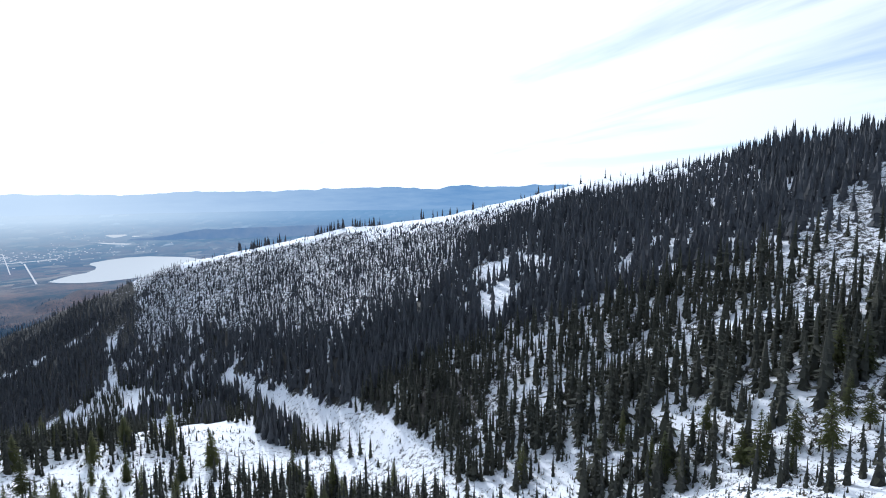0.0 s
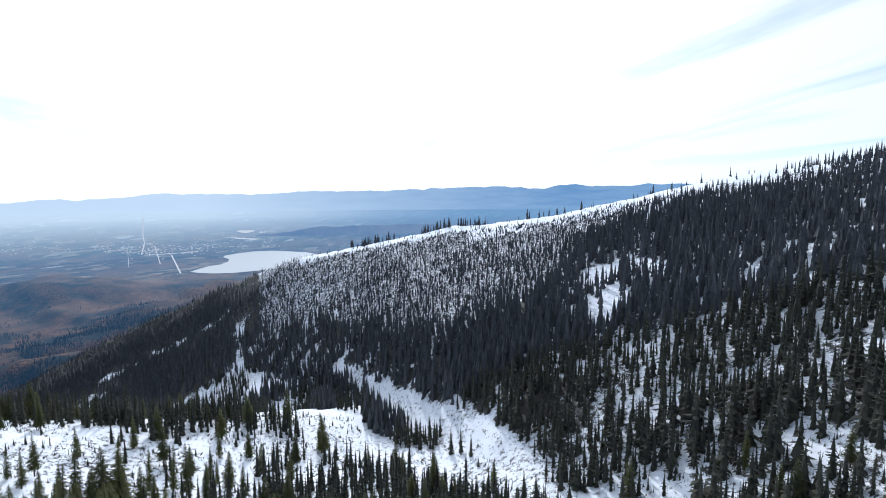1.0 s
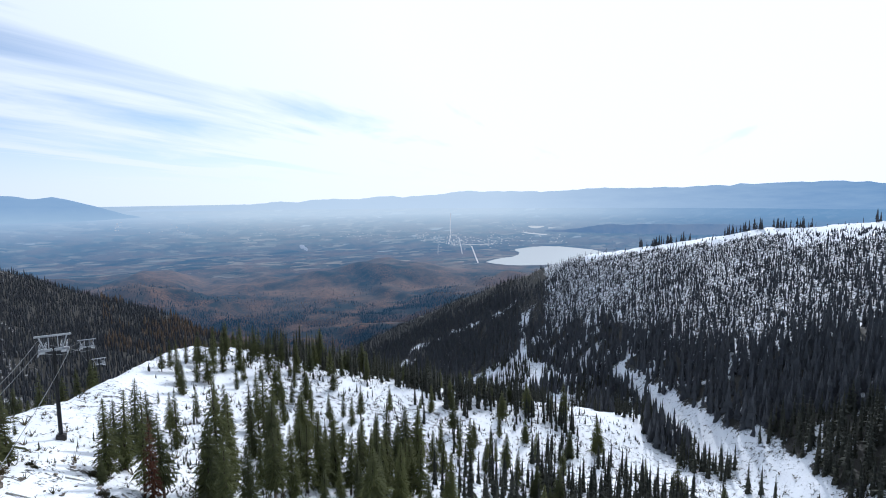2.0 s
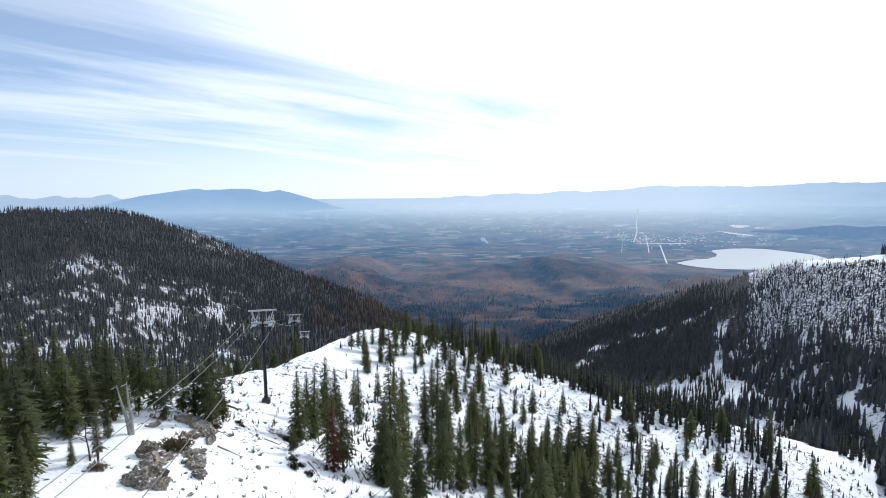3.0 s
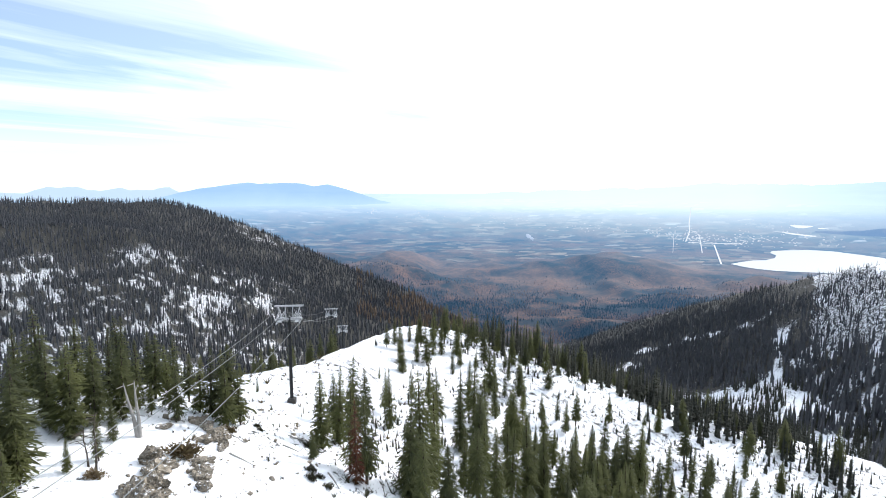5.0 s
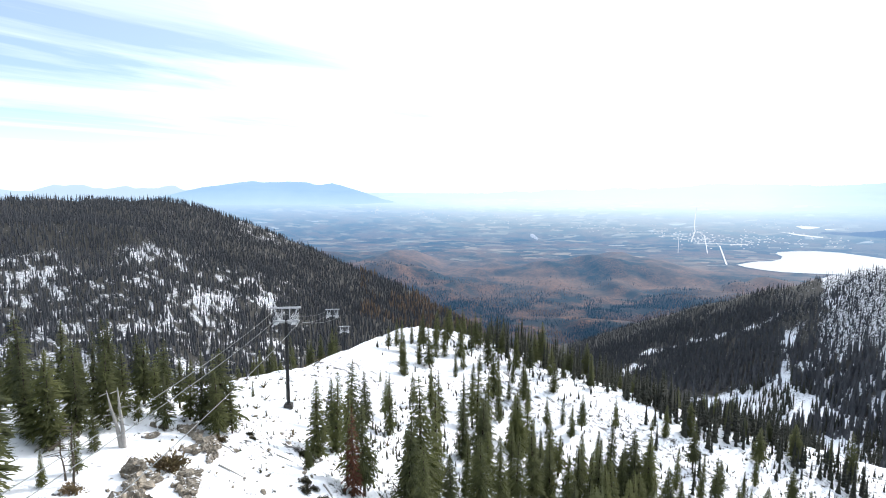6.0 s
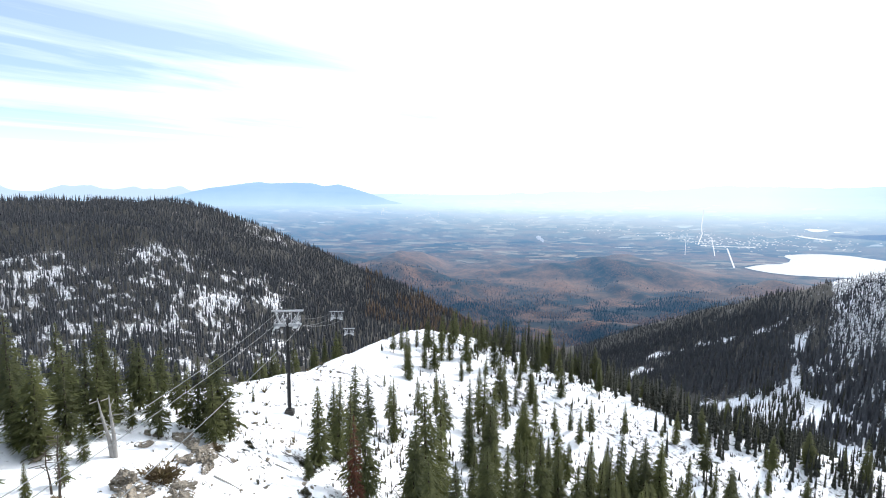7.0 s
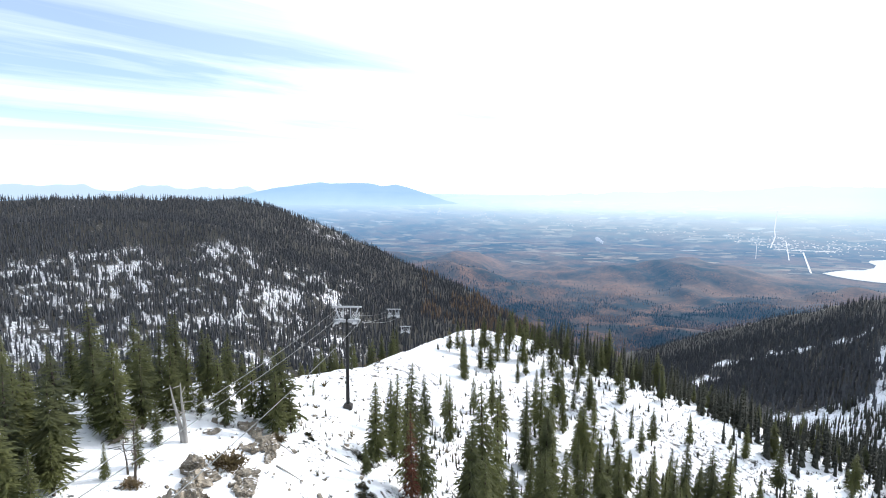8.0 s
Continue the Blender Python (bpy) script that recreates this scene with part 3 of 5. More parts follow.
def clearing(x, y):
    """How open the ground of the bowl is: 1 in runs and glades, 0 in closed wood."""
    ragged = (fbm(x, y, 14, 3, 33) - 0.5) * 11 + (fbm(x, y, 4.5, 2, 35) - 0.5) * 7
    c = smooth01(3, -2, line_distance(x, y, RUN, RUN_WIDTH) + ragged)
    c = np.maximum(c, smooth01(3, -2, line_distance(x, y, BRANCH, BRANCH_WIDTH) + ragged * 0.6))
    c = np.maximum(c, smooth01(3, -2, line_distance(x, y, HOOK, HOOK_WIDTH) + ragged * 0.6))
    c = np.maximum(c, smooth01(3, -2, line_distance(x, y, MEADOW, MEADOW_WIDTH) + ragged * 0.8))
    c = np.maximum(c, smooth01(3, -2, line_distance(x, y, STRIP, STRIP_WIDTH) + ragged * 1.3))
    wild = (fbm(x, y, 12, 3, 41) - 0.5) * 1.5 + (fbm(x, y, 4, 2, 43) - 0.5) * 1.3
    for cx, cy, wide, deep in GLADES:
        r = math.hypot(cx, cy)
        along, across = ((x - cx) * cx + (y - cy) * cy) / r, ((x - cx) * -cy + (y - cy) * cx) / r
        c = np.maximum(c, smooth01(0.0, 0.4, 1.15 - np.hypot(across / wide, along / deep) + wild))
    return c * (1 - copse(x, y))


def copse(x, y):
    """The close stands of firs between the runs and below the meadow."""
    ragged = (fbm(x, y, 5, 2, 47) - 0.5) * 4
    return np.maximum.reduce([smooth01(wide, wide - 2, line_distance(x, y, line) + ragged) for line, wide in COPSES])


def open_face(x, y):
    """The thinly wooded, snow-streaked face of the bowl."""
    az, r, u = rim_coords(x, y)
    low = np.interp(az, [-75, -66, -58, -48, -38, -30], [0.95, 0.62, 0.40, 0.36, 0.42, 0.3])
    wob = (fbm(x, y, 60, 3, 51) - 0.5) * 0.35
    az = az + (fbm(x, y, 45, 3, 53) - 0.5) * 12
    return smooth01(low - 0.08, low + 0.08, u + wob) * smooth01(-80, -68, az) * smooth01(-29, -34, az)


def far_gap(x, y):
    """Snowy gaps in the woods of the mountain across the other valley."""
    az, r = polar(x, y)
    u = (r - 480) / (np.interp(az, FAR_AT, FAR_CREST_R) - 480)
    el = np.degrees(np.arctan2(far_height(x, y) - EYE_Z, r))
    brink = np.interp(az, [5, 12, 17, 24.7, 30, 34, 38.5, 41.6, 60], [-16, -13, -10.3, -7.9, -5.8, -6.4, -6.6, -6.3, -5.5])
    inside = smooth01(0.5, -0.8, el - brink + (fbm(x, y, 70, 3, 127) - 0.5) * 3.0)
    patch = smooth01(0.47, 0.54, 0.42 * fbm(x, y, 30, 3, 121) + 0.58 * fbm(x, y, 7, 2, 123)) * inside
    high = smooth01(0.56, 0.62, fbm(x, y, 22, 4, 125)) * smooth01(0.5, 0.9, u)
    brow = smooth01(0.44, 0.54, fbm(x, y, 18, 3, 129)) * smooth01(0.80, 0.9, u) * smooth01(12, 15, az) * smooth01(26, 22, az)
    return np.maximum.reduce([patch, high * 0.3, brow * 0.8]) * smooth01(12, 21, az)


# ---------------------------------------------------------------- the ground
gx, gy, quads = polar_grid(np.r_[0.02, np.geomspace(6, 2000, 290)], BEARINGS)
gz = height(gx, gy)
ground = tagged(mesh_object("ground", np.stack([gx, gy, gz], 1), quads, SNOW, smooth=True),
                "snow-covered mountain ground with dark brush and stones showing through", "ground", kind="structure")
az_g, r_g, u_g = rim_coords(gx, gy)
face_g = open_face(gx, gy)
far_side = smooth01(-6, 0, az_g) * smooth01(260, 340, r_g)
brush = 0.25 + 0.17 * smooth01(0.42, 0.70, fbm(gx, gy, 20, 4, 61)) * smooth01(30, 60, r_g)
open_g = clearing(gx, gy)
wood_g = smooth01(-0.05, 0.06, u_g) * (r_g > 100) * (1 - open_g) * (1 - face_g) * smooth01(0, -8, az_g)
fleck = smooth01(0.48, 0.57, fbm(gx, gy, 8, 3, 63))
wood_g = wood_g * (1 - 0.45 * smooth01(-62, -72, az_g))
# Brush thickened under closed woods, painting in tree shade besides undergrowth.
brush = np.maximum(brush, wood_g * (1.0 - 0.66 * fleck)) * (1 - 0.3 * open_g) + 0.12 * open_g
brush = np.where(face_g > 0.5, 0.545, brush)
floor_g = smooth01(-80, -88, az_g) * smooth01(0.16, 0.10, u_g) * (r_g > 70)
brush = np.maximum(brush, 0.40 * floor_g * smooth01(0.42, 0.56, fbm(gx, gy, 7, 3, 69)))
brush = np.maximum(brush, 0.36 * open_g * (r_g > 185) * smooth01(-62, -66, az_g))
meadow_g = smooth01(-92, -98, az_g) * smooth01(0.2, 0.26, u_g)
brush = np.maximum(brush, 0.54 * meadow_g * open_g)
brush = np.where((u_g > 0.95) & (az_g < -37) & (az_g > -94), 0.10, brush)
brush = np.where((u_g > 0.86 + 0.1 * (fbm(gx, gy, 25, 3, 67) - 0.5)) & (az_g < -55) & (az_g > -80), 0.22, brush)
# Ground of the far woods is darkened likewise, for shade and undergrowth.
brush = np.maximum(brush, far_side * (0.84 + 0.2 * smooth01(20, 12, az_g) - 0.33 * far_gap(gx, gy)))
brush = np.where((az_g > -33) & (az_g < 0) & (r_g > 430), np.maximum(brush, 0.78 * (1 - open_g)), brush)
layer = ground.data.attributes.new("brush", "FLOAT", "POINT")
layer.data.foreach_set("value", np.clip(brush, 0, 1).astype(np.float32))

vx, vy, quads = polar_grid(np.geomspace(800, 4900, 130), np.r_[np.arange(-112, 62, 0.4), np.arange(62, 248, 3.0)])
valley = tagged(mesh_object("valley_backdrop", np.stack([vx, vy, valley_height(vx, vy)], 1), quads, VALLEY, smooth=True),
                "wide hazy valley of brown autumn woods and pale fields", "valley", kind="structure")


def far_range(name, label, material, r, bearings, tops, seed, rough, depth=260.0):
    """A range of far mountains: a ridge with a worn skyline and slopes on both sides."""
    az = np.arange(bearings[0], bearings[-1], 0.1)
    peaks = 1 - 2 * np.abs(fbm(az, az * 0 + 3.3, 3.1, 3, seed + 1) - 0.5)
    top = rounded(az, bearings, tops, 0.4) + (fbm(az, az * 0, 2.6, 5, seed) - 0.5) * rough * 1.2 + (peaks - 0.75) * rough * 0.9
    verts, n = [], 17
    for k in range(n):
        t = k / (n - 1)
        rr = r + (t - 0.5) * depth
        shape = 1 - abs(2 * t - 1) ** 1.3
        zc = EYE_Z + r * np.tan(np.radians(top))
        ribs = (fbm(az * 40 + rr * 0.35, az * 0 + rr * 0.6, 70, 4, seed + 3) - 0.5) * 70 * shape * (1 - shape) * 4
        z = -330 + (zc + 330) * shape + ribs
        a = np.radians(az)
        verts.append(np.stack([-np.sin(a) * rr, np.cos(a) * rr, z], 1))
    m = len(az)
    i = np.arange(n * m).reshape(n, m)
    faces = np.stack([i[:-1, :-1], i[1:, :-1], i[1:, 1:], i[:-1, 1:]], -1).reshape(-1, 4)
    return tagged(mesh_object(name, np.concatenate(verts), faces, material, smooth=True), label, "mountains", kind="structure")


far_range("range_backdrop", "pale blue far mountain range in haze", far_hills("far range in painted haze", (0.24, 0.44, 0.72)), 4740,
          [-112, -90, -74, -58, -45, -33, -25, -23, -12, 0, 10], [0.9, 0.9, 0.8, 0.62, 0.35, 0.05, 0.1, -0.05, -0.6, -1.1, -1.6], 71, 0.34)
far_range("near_range_backdrop", "low blue wooded far ridge in haze", far_hills("wooded ridge in painted haze", (0.20, 0.33, 0.53), plain=True), 3950,
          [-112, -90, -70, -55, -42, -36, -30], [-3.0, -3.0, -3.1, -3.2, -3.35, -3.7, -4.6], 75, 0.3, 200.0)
far_range("table_mountain_backdrop", "long flat-topped mountain in painted blue haze far across the valley", far_hills("table mountain in painted haze", (0.41, 0.61, 0.86)), 4560,
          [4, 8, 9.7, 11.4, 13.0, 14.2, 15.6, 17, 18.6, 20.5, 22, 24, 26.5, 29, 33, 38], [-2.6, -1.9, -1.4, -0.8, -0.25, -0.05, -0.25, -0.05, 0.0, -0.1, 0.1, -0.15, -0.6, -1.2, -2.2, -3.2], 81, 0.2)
far_range("snowy_range_backdrop", "faint snow-capped mountains on the horizon", far_hills("snowy far range in painted haze", (0.62, 0.76, 0.93), 0.8), 4760,
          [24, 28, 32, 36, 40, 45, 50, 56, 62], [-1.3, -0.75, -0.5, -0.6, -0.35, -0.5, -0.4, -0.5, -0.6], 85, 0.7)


def valley_sheet(name, points, lift, material, label, category):
    """A flat outline on the valley floor, from bearings and distances, with a thin edge."""
    bm = bmesh.new()
    ring = []
    for az, r in points:
        a = radians(az)
        x, y = -math.sin(a) * r, math.cos(a) * r
        ring.append(bm.verts.new((x, y, float(valley_height(np.array(x), np.array(y))) + lift)))
    bmesh.ops.triangulate(bm, faces=[bm.faces.new(ring)])
    bm.normal_update()
    if sum(f.normal.z for f in bm.faces) < 0:
        bmesh.ops.reverse_faces(bm, faces=bm.faces[:])
    ob = part(name, bm, material, None)
    return tagged(ob, label, category, kind="structure")


def el_range(el):
    """Distance at which the flat valley floor lies at that angle below the eye."""
    return (EYE_Z - VALLEY_Z) / math.tan(radians(-el))


LAKE = [(-26.4, -7.5), (-27.3, -7.25), (-28.2, -7.05), (-29.2, -6.95), (-29.9, -6.7), (-30.0, -6.45), (-29.5, -6.25), (-29.6, -6.1), (-30.6, -5.95),
        (-32.4, -5.78), (-34.2, -5.78), (-36.0, -5.92), (-37.5, -6.05), (-38.6, -6.3), (-38.4, -6.9), (-36.5, -7.35), (-34.5, -7.65),
        (-32.2, -7.78), (-30.2, -7.86), (-28.5, -7.8), (-27.2, -7.66)]
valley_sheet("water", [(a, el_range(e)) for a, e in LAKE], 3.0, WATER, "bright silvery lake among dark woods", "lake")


def far_r(el):
    """Distance of the valley floor at that angle below the eye, beyond the lake too."""
    rr = np.linspace(1000, 4850, 800)
    zz = np.interp(rr, [0, 3480, 4000, 4400, 4850, 5200], [VALLEY_Z, VALLEY_Z, -238, -158, -60, 20])
    return float(np.interp(el, np.degrees(np.arctan2(zz - EYE_Z, rr)), rr))


def pond(az, el, wide, deep, slant=0.0):
    ring = []
    for k in range(18):
        a = 2 * math.pi * k / 18
        s = 1 + 0.2 * math.sin(3 * a + az)
        ring.append((az + wide * s * math.cos(a), far_r(el + slant * math.cos(a) + deep * s * math.sin(a))))
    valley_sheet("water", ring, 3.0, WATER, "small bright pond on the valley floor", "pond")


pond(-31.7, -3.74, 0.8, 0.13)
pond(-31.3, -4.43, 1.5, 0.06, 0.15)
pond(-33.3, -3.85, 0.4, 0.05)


def valley_road(points, width):
    left, right = [], []
    flat = [Vector((-math.sin(radians(a)) * far_r(e), math.cos(radians(a)) * far_r(e))) for a, e in points]
    for k, p in enumerate(flat):
        way = (flat[min(k + 1, len(flat) - 1)] - flat[max(k - 1, 0)]).normalized()
        for side, s in ((left, -1), (right, 1)):
            q = p + Vector((-way.y, way.x)) * (width * s)
            side.append((math.degrees(math.atan2(-q.x, q.y)), q.length))
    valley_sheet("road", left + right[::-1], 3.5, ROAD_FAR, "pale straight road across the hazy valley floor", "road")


valley_road([(-22.7, -2.2), (-22.65, -3.0), (-22.6, -3.9), (-22.7, -4.55), (-22.4, -5.6)], 3.0)
valley_road([(-22.85, -4.5), (-23.55, -4.95), (-23.75, -5.85), (-23.9, -6.6)], 2.2)
valley_road([(-24.9, -5.8), (-25.25, -6.7), (-25.6, -7.6)], 3.6)
valley_road([(-21.3, -5.0), (-21.3, -5.9), (-21.3, -6.7)], 0.9)
valley_road([(-22.6, -5.66), (-24.0, -5.66), (-25.6, -5.62), (-27.2, -5.58)], 6)

# The town: many small pale roofs, too far off to count.
rng = np.random.default_rng(4)


def town():
    verts, faces = [], []
    for az, el, spread, count in ((-23.5, -5.2, 1.4, 90), (-26.5, -5.2, 1.6, 60), (-20.5, -4.8, 1.5, 45), (-29.5, -5.0, 2.0, 40), (-33, -4.8, 2.4, 30), (9.5, -2.9, 0.5, 14),
                                  (-4, -4.0, 5, 26), (-14, -4.6, 4, 26), (4, -3.4, 3, 18), (-30, -3.6, 4, 20)):
        for _ in range(count):
            a = radians(az + rng.normal(0, spread * 0.6))
            r = far_r(min(-2.0, el + rng.normal(0, 0.35)))
            x, y = -math.sin(a) * r, math.cos(a) * r
            z = float(valley_height(np.array(x), np.array(y)))
            w, d, h = rng.uniform(1.5, 5.5), rng.uniform(1.5, 4), rng.uniform(1.0, 2.2)
            b = len(verts)
            for dz in (-2.0, h):
                verts += [(x - w, y - d, z + dz), (x + w, y - d, z + dz), (x + w, y + d, z + dz), (x - w, y + d, z + dz)]
            verts += [(x - w, y, z + h + 1.6), (x + w, y, z + h + 1.6)]
            faces += [(b, b + 1, b + 5, b + 4), (b + 1, b + 2, b + 6, b + 5), (b + 2, b + 3, b + 7, b + 6), (b + 3, b, b + 4, b + 7),
                      (b + 4, b + 5, b + 9, b + 8), (b + 6, b + 7, b + 8, b + 9)]
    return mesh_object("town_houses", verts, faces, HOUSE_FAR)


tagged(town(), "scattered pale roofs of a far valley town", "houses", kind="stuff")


# ---------------------------------------------------------------- trees
def fir_crown(seed, levels, around, base, width, twigs, ragged=0.25, broad=1.0):
    """The crown of a fir one metre tall: whorls of drooping boughs that shorten towards the tip. Returns points and triangles."""
    g = np.random.default_rng(seed)
    verts, faces = [], []

    def blade(root, way, length, half, droop):
        side = np.array([-way[1], way[0], 0.0])
        b = len(verts)
        mid = root + way * length * 0.5 + np.array([0, 0, -droop * 0.28])
        tip = root + way * length + np.array([0, 0, -droop])
        verts.extend([root, mid + side * half + [0, 0, -half * 0.5], tip, mid - side * half + [0, 0, -half * 0.5]])
        faces.extend([(b, b + 1, b + 2), (b, b + 2, b + 3)])

    for k in range(levels):
        t = (k + g.uniform(-0.3, 0.3)) / levels
        t = min(max(t, 0.0), 0.985)
        z = base + (1 - base) * (t ** 0.92) * 0.985
        full = (1 - t) ** 0.78 * min(1.0, 0.66 + t * 2.4) * g.uniform(0.82, 1.12)
        reach = width * full * 0.5 + 0.006
        n = max(3, int(round(around * (0.55 + 0.45 * (1 - t)))))
        turn = g.uniform(0, 6.28)
        for j in range(n):
            if g.random() < 0.10:
                continue
            a = turn + 6.283 * (j + g.uniform(-0.25, 0.25)) / n
            L = reach * (1 + g.uniform(-ragged, ragged * 0.8))
            way = np.array([math.cos(a), math.sin(a), 0.0])
            root = np.array([0, 0, z + g.uniform(-0.01, 0.01)])
            droop = L * g.uniform(0.30, 0.85) * (1.0 - 0.85 * t)
            blade(root, way, L, (L * 0.065 + 0.0025) * broad, droop)
            for s in range(twigs):
                f = g.uniform(0.15, 0.85)
                b2 = a + (0.7 if s % 2 else -0.7) + g.uniform(-0.2, 0.2)
                w2 = np.array([math.cos(b2), math.sin(b2), 0.0])
                blade(root + way * L * f + np.array([0, 0, -droop * f * f]), w2, L * (0.2 + 0.55 * (1 - f)) + 0.006, L * 0.048 + 0.0022, L * g.uniform(0.05, 0.35))
    b = len(verts)
    for k in range(3):
        a = 2.1 * k
        verts.append(np.array([0.006 * math.cos(a), 0.006 * math.sin(a), 0.93]))
    verts.append(np.array([0, 0, 1.0]))
    faces += [(b, b + 1, b + 3), (b + 1, b + 2, b + 3), (b + 2, b, b + 3)]
    return np.array(verts), np.array(faces)


def taper(points, radii, sides=7):
    """Points and triangles of a tapered round stem along a line of points."""
    verts, faces = [], []
    for k, (p, r) in enumerate(zip(points, radii)):
        for j in range(sides):
            a = 6.283 * j / sides
            verts.append((p[0] + r * math.cos(a), p[1] + r * math.sin(a), p[2]))
    for k in range(len(points) - 1):
        for j in range(sides):
            a, b = k * sides + j, k * sides + (j + 1) % sides
            faces += [(a, b, b + sides), (a, b + sides, a + sides)]
    return np.array(verts), np.array(faces)


FIR_KINDS = []
for k, (levels, around, base, width, ragged) in enumerate(((44, 10, 0.09, 0.25, 0.5), (46, 10, 0.05, 0.22, 0.55), (42, 10, 0.14, 0.29, 0.6), (48, 10, 0.06, 0.19, 0.5),
                                                           (42, 10, 0.20, 0.27, 0.65), (44, 11, 0.05, 0.29, 0.5), (38, 9, 0.12, 0.24, 0.7))):
    v, f = fir_crown(100 + k, levels + 8, around, base, width * 0.93, 3, ragged)
    crown = mesh_object("crown", v, f, FIR)
    v, f = taper([(0, 0, -0.06), (0, 0, 0.3), (0.003, 0, 0.7), (0, 0, 0.97)], [0.016, 0.012, 0.007, 0.001])
    trunk = mesh_object("trunk", v, f, BARK, smooth=True)
    FIR_KINDS.append((crown.data, trunk.data))
    bpy.data.objects.remove(crown), bpy.data.objects.remove(trunk)
v, f = fir_crown(120, 44, 9, 0.04, 0.24, 3, 0.6)
dead = mesh_object("crown", v, f, RUST)
RUST_CROWN = dead.data
bpy.data.objects.remove(dead)


def fir(x, y, tall, girth, kind, label, group, crown_mesh=None):
    z = float(height(np.array(x), np.array(y)))
    lean = rng.normal(0, 1.2, 2)
    top = thing("fir_tree", pose(x, y, z - 0.1, lean[0], lean[1], rng.uniform(0, 360)), label, "fir tree", group)
    top.scale = (tall * girth * 1.38, tall * girth * 1.38, tall)
    for name, data in (("crown", crown_mesh or FIR_KINDS[kind][0]), ("trunk", FIR_KINDS[kind][1])):
        ob = new(name, data)
        ob.parent = top
    return top


for rows, label, group in ((SHELF_TREES, "dark green fir on the snowy shelf beside the lift line", "firs on the shelf"),
                           (CLUMP_TREES, "green fir in a small clump on open snow", "firs below the lift tower"),
                           (SLOPE_TREES, "tall slender dark fir on the steep snowy slope", "firs on the spur"),
                           (CROWN_TREES, "small slender fir on the snowy crown of the spur", "firs on the spur"),
                           (SUMMIT_TREES, "dark slender fir standing on the snowy crown of the spur", "firs on the spur"),
                           (BOWL_TREES, "dark fir on the open snowy floor of the bowl", "firs of the bowl")):
    for x, y, tall, girth in rows:
        fir(x, y, tall, girth, int(rng.integers(0, 7)), label, group)

# More firs of the spur, strewn over its eastern side and along its crown.
TAKEN = [(r[0], r[1]) for rows in (SHELF_TREES, CLUMP_TREES, SLOPE_TREES, CROWN_TREES, SUMMIT_TREES) for r in rows]


def strew(count, box, chance, tall, seed, gap=2.2):
    g = np.random.default_rng(seed)
    made = []
    for _ in range(count * 60):
        if len(made) == count:
            break
        x, y = g.uniform(box[0], box[1]), g.uniform(box[2], box[3])
        if g.random() > chance(x, y):
            continue
        if any((x - a) ** 2 + (y - b) ** 2 < gap * gap for a, b in TAKEN):
            continue
        TAKEN.append((x, y))
        made.append((x, y, float(np.clip(g.normal(*tall), tall[0] * 0.4, tall[0] * 1.6)), g.uniform(0.75, 1.1), int(g.integers(0, 7))))
    return made


def spur_offset(x, y):
    return x - float(np.interp(y, SPUR_Y, SPUR_X))


def crown_chance(x, y):
    d = spur_offset(x, y)
    return 1.0 if (d > 6 + 8 * (y < 178) and d < 70) else 0.0


def slope_chance(x, y):
    d = spur_offset(x, y)
    n = float(fbm(np.array(x), np.array(y), 15, 3, 91))
    return 0.0 if d < 20 else (1.0 if n > 0.52 else 0.12)


def summit_chance(x, y):
    return 1.0 if -4 < spur_offset(x, y) < 12 else 0.0


def front_chance(x, y):
    return 1.0 if spur_offset(x, y) > 27 else 0.0


def back_chance(x, y):
    d = spur_offset(x, y)
    return 1.0 if (d < -14 and y < 110) or (d < -5 and y >= 110) else 0.0


for args, label, group in (((34, (-6, 36, 60, 112), front_chance, (11, 2), 15), "tall slender dark fir on the steep snowy slope", "firs on the spur"),
                           ((86, (-8, 110, 62, 185), slope_chance, (8.5, 3), 12), "slender dark fir on the snowy slope of the spur", "firs on the spur"),
                           ((14, (-14, 12, 164, 192), summit_chance, (5.6, 1.6), 16), "small slender fir on the snowy crown of the spur", "firs on the spur"),
                           ((66, (-72, -30, 62, 150), back_chance, (8.6, 1.6), 13), "dark green fir behind the snowy crest", "firs on the shelf"),
                           ((32, (-62, -36, 40, 64), lambda x, y: 1.0, (7.2, 1.4), 14), "dark green fir on the snowy shelf beside the lift line", "firs on the shelf")):
    for x, y, tall, girth, kind in strew(*args):
        fir(x, y, tall, girth, kind, label, group)

fir(-10.4, 57.8, 10.0, 0.62, 6, "dead rust-red fir standing on open snow", "firs below the lift tower", RUST_CROWN)


# ---------------------------------------------------------------- woods of the far slopes: too many to count
def tiered_fir(seed, tiers, sides):
    """A fir of the woods, one metre tall: ragged skirts of boughs, one above the other."""
    g = np.random.default_rng(seed)
    verts, faces = [], []
    for k in range(tiers):
        t = k / tiers
        low, top = 0.02 + 0.86 * t, min(1.0, 0.02 + 0.86 * t + 1.3 / tiers + 0.10)
        top = 1.0 if k == tiers - 1 else top
        reach = (0.15 * (1 - t) ** 0.85 + 0.010) * g.uniform(0.78, 1.18)
        b = len(verts)
        verts.append((0, 0, top))
        turn = g.uniform(0, 6.28)
        for j in range(sides):
            long = (1.22 if j % 2 else 0.62) if sides > 6 else 1.0
            a, r = turn + 6.283 * (j + g.uniform(-0.2, 0.2)) / sides, reach * long * g.uniform(0.7, 1.15)
            verts.append((r * math.cos(a), r * math.sin(a), low - g.uniform(0.0, 0.06) + (0.02 if long < 1 else 0.0)))
        faces += [(b, b + 1 + j, b + 1 + (j + 1) % sides) for j in range(sides)]
    return np.array(verts), np.array(faces)


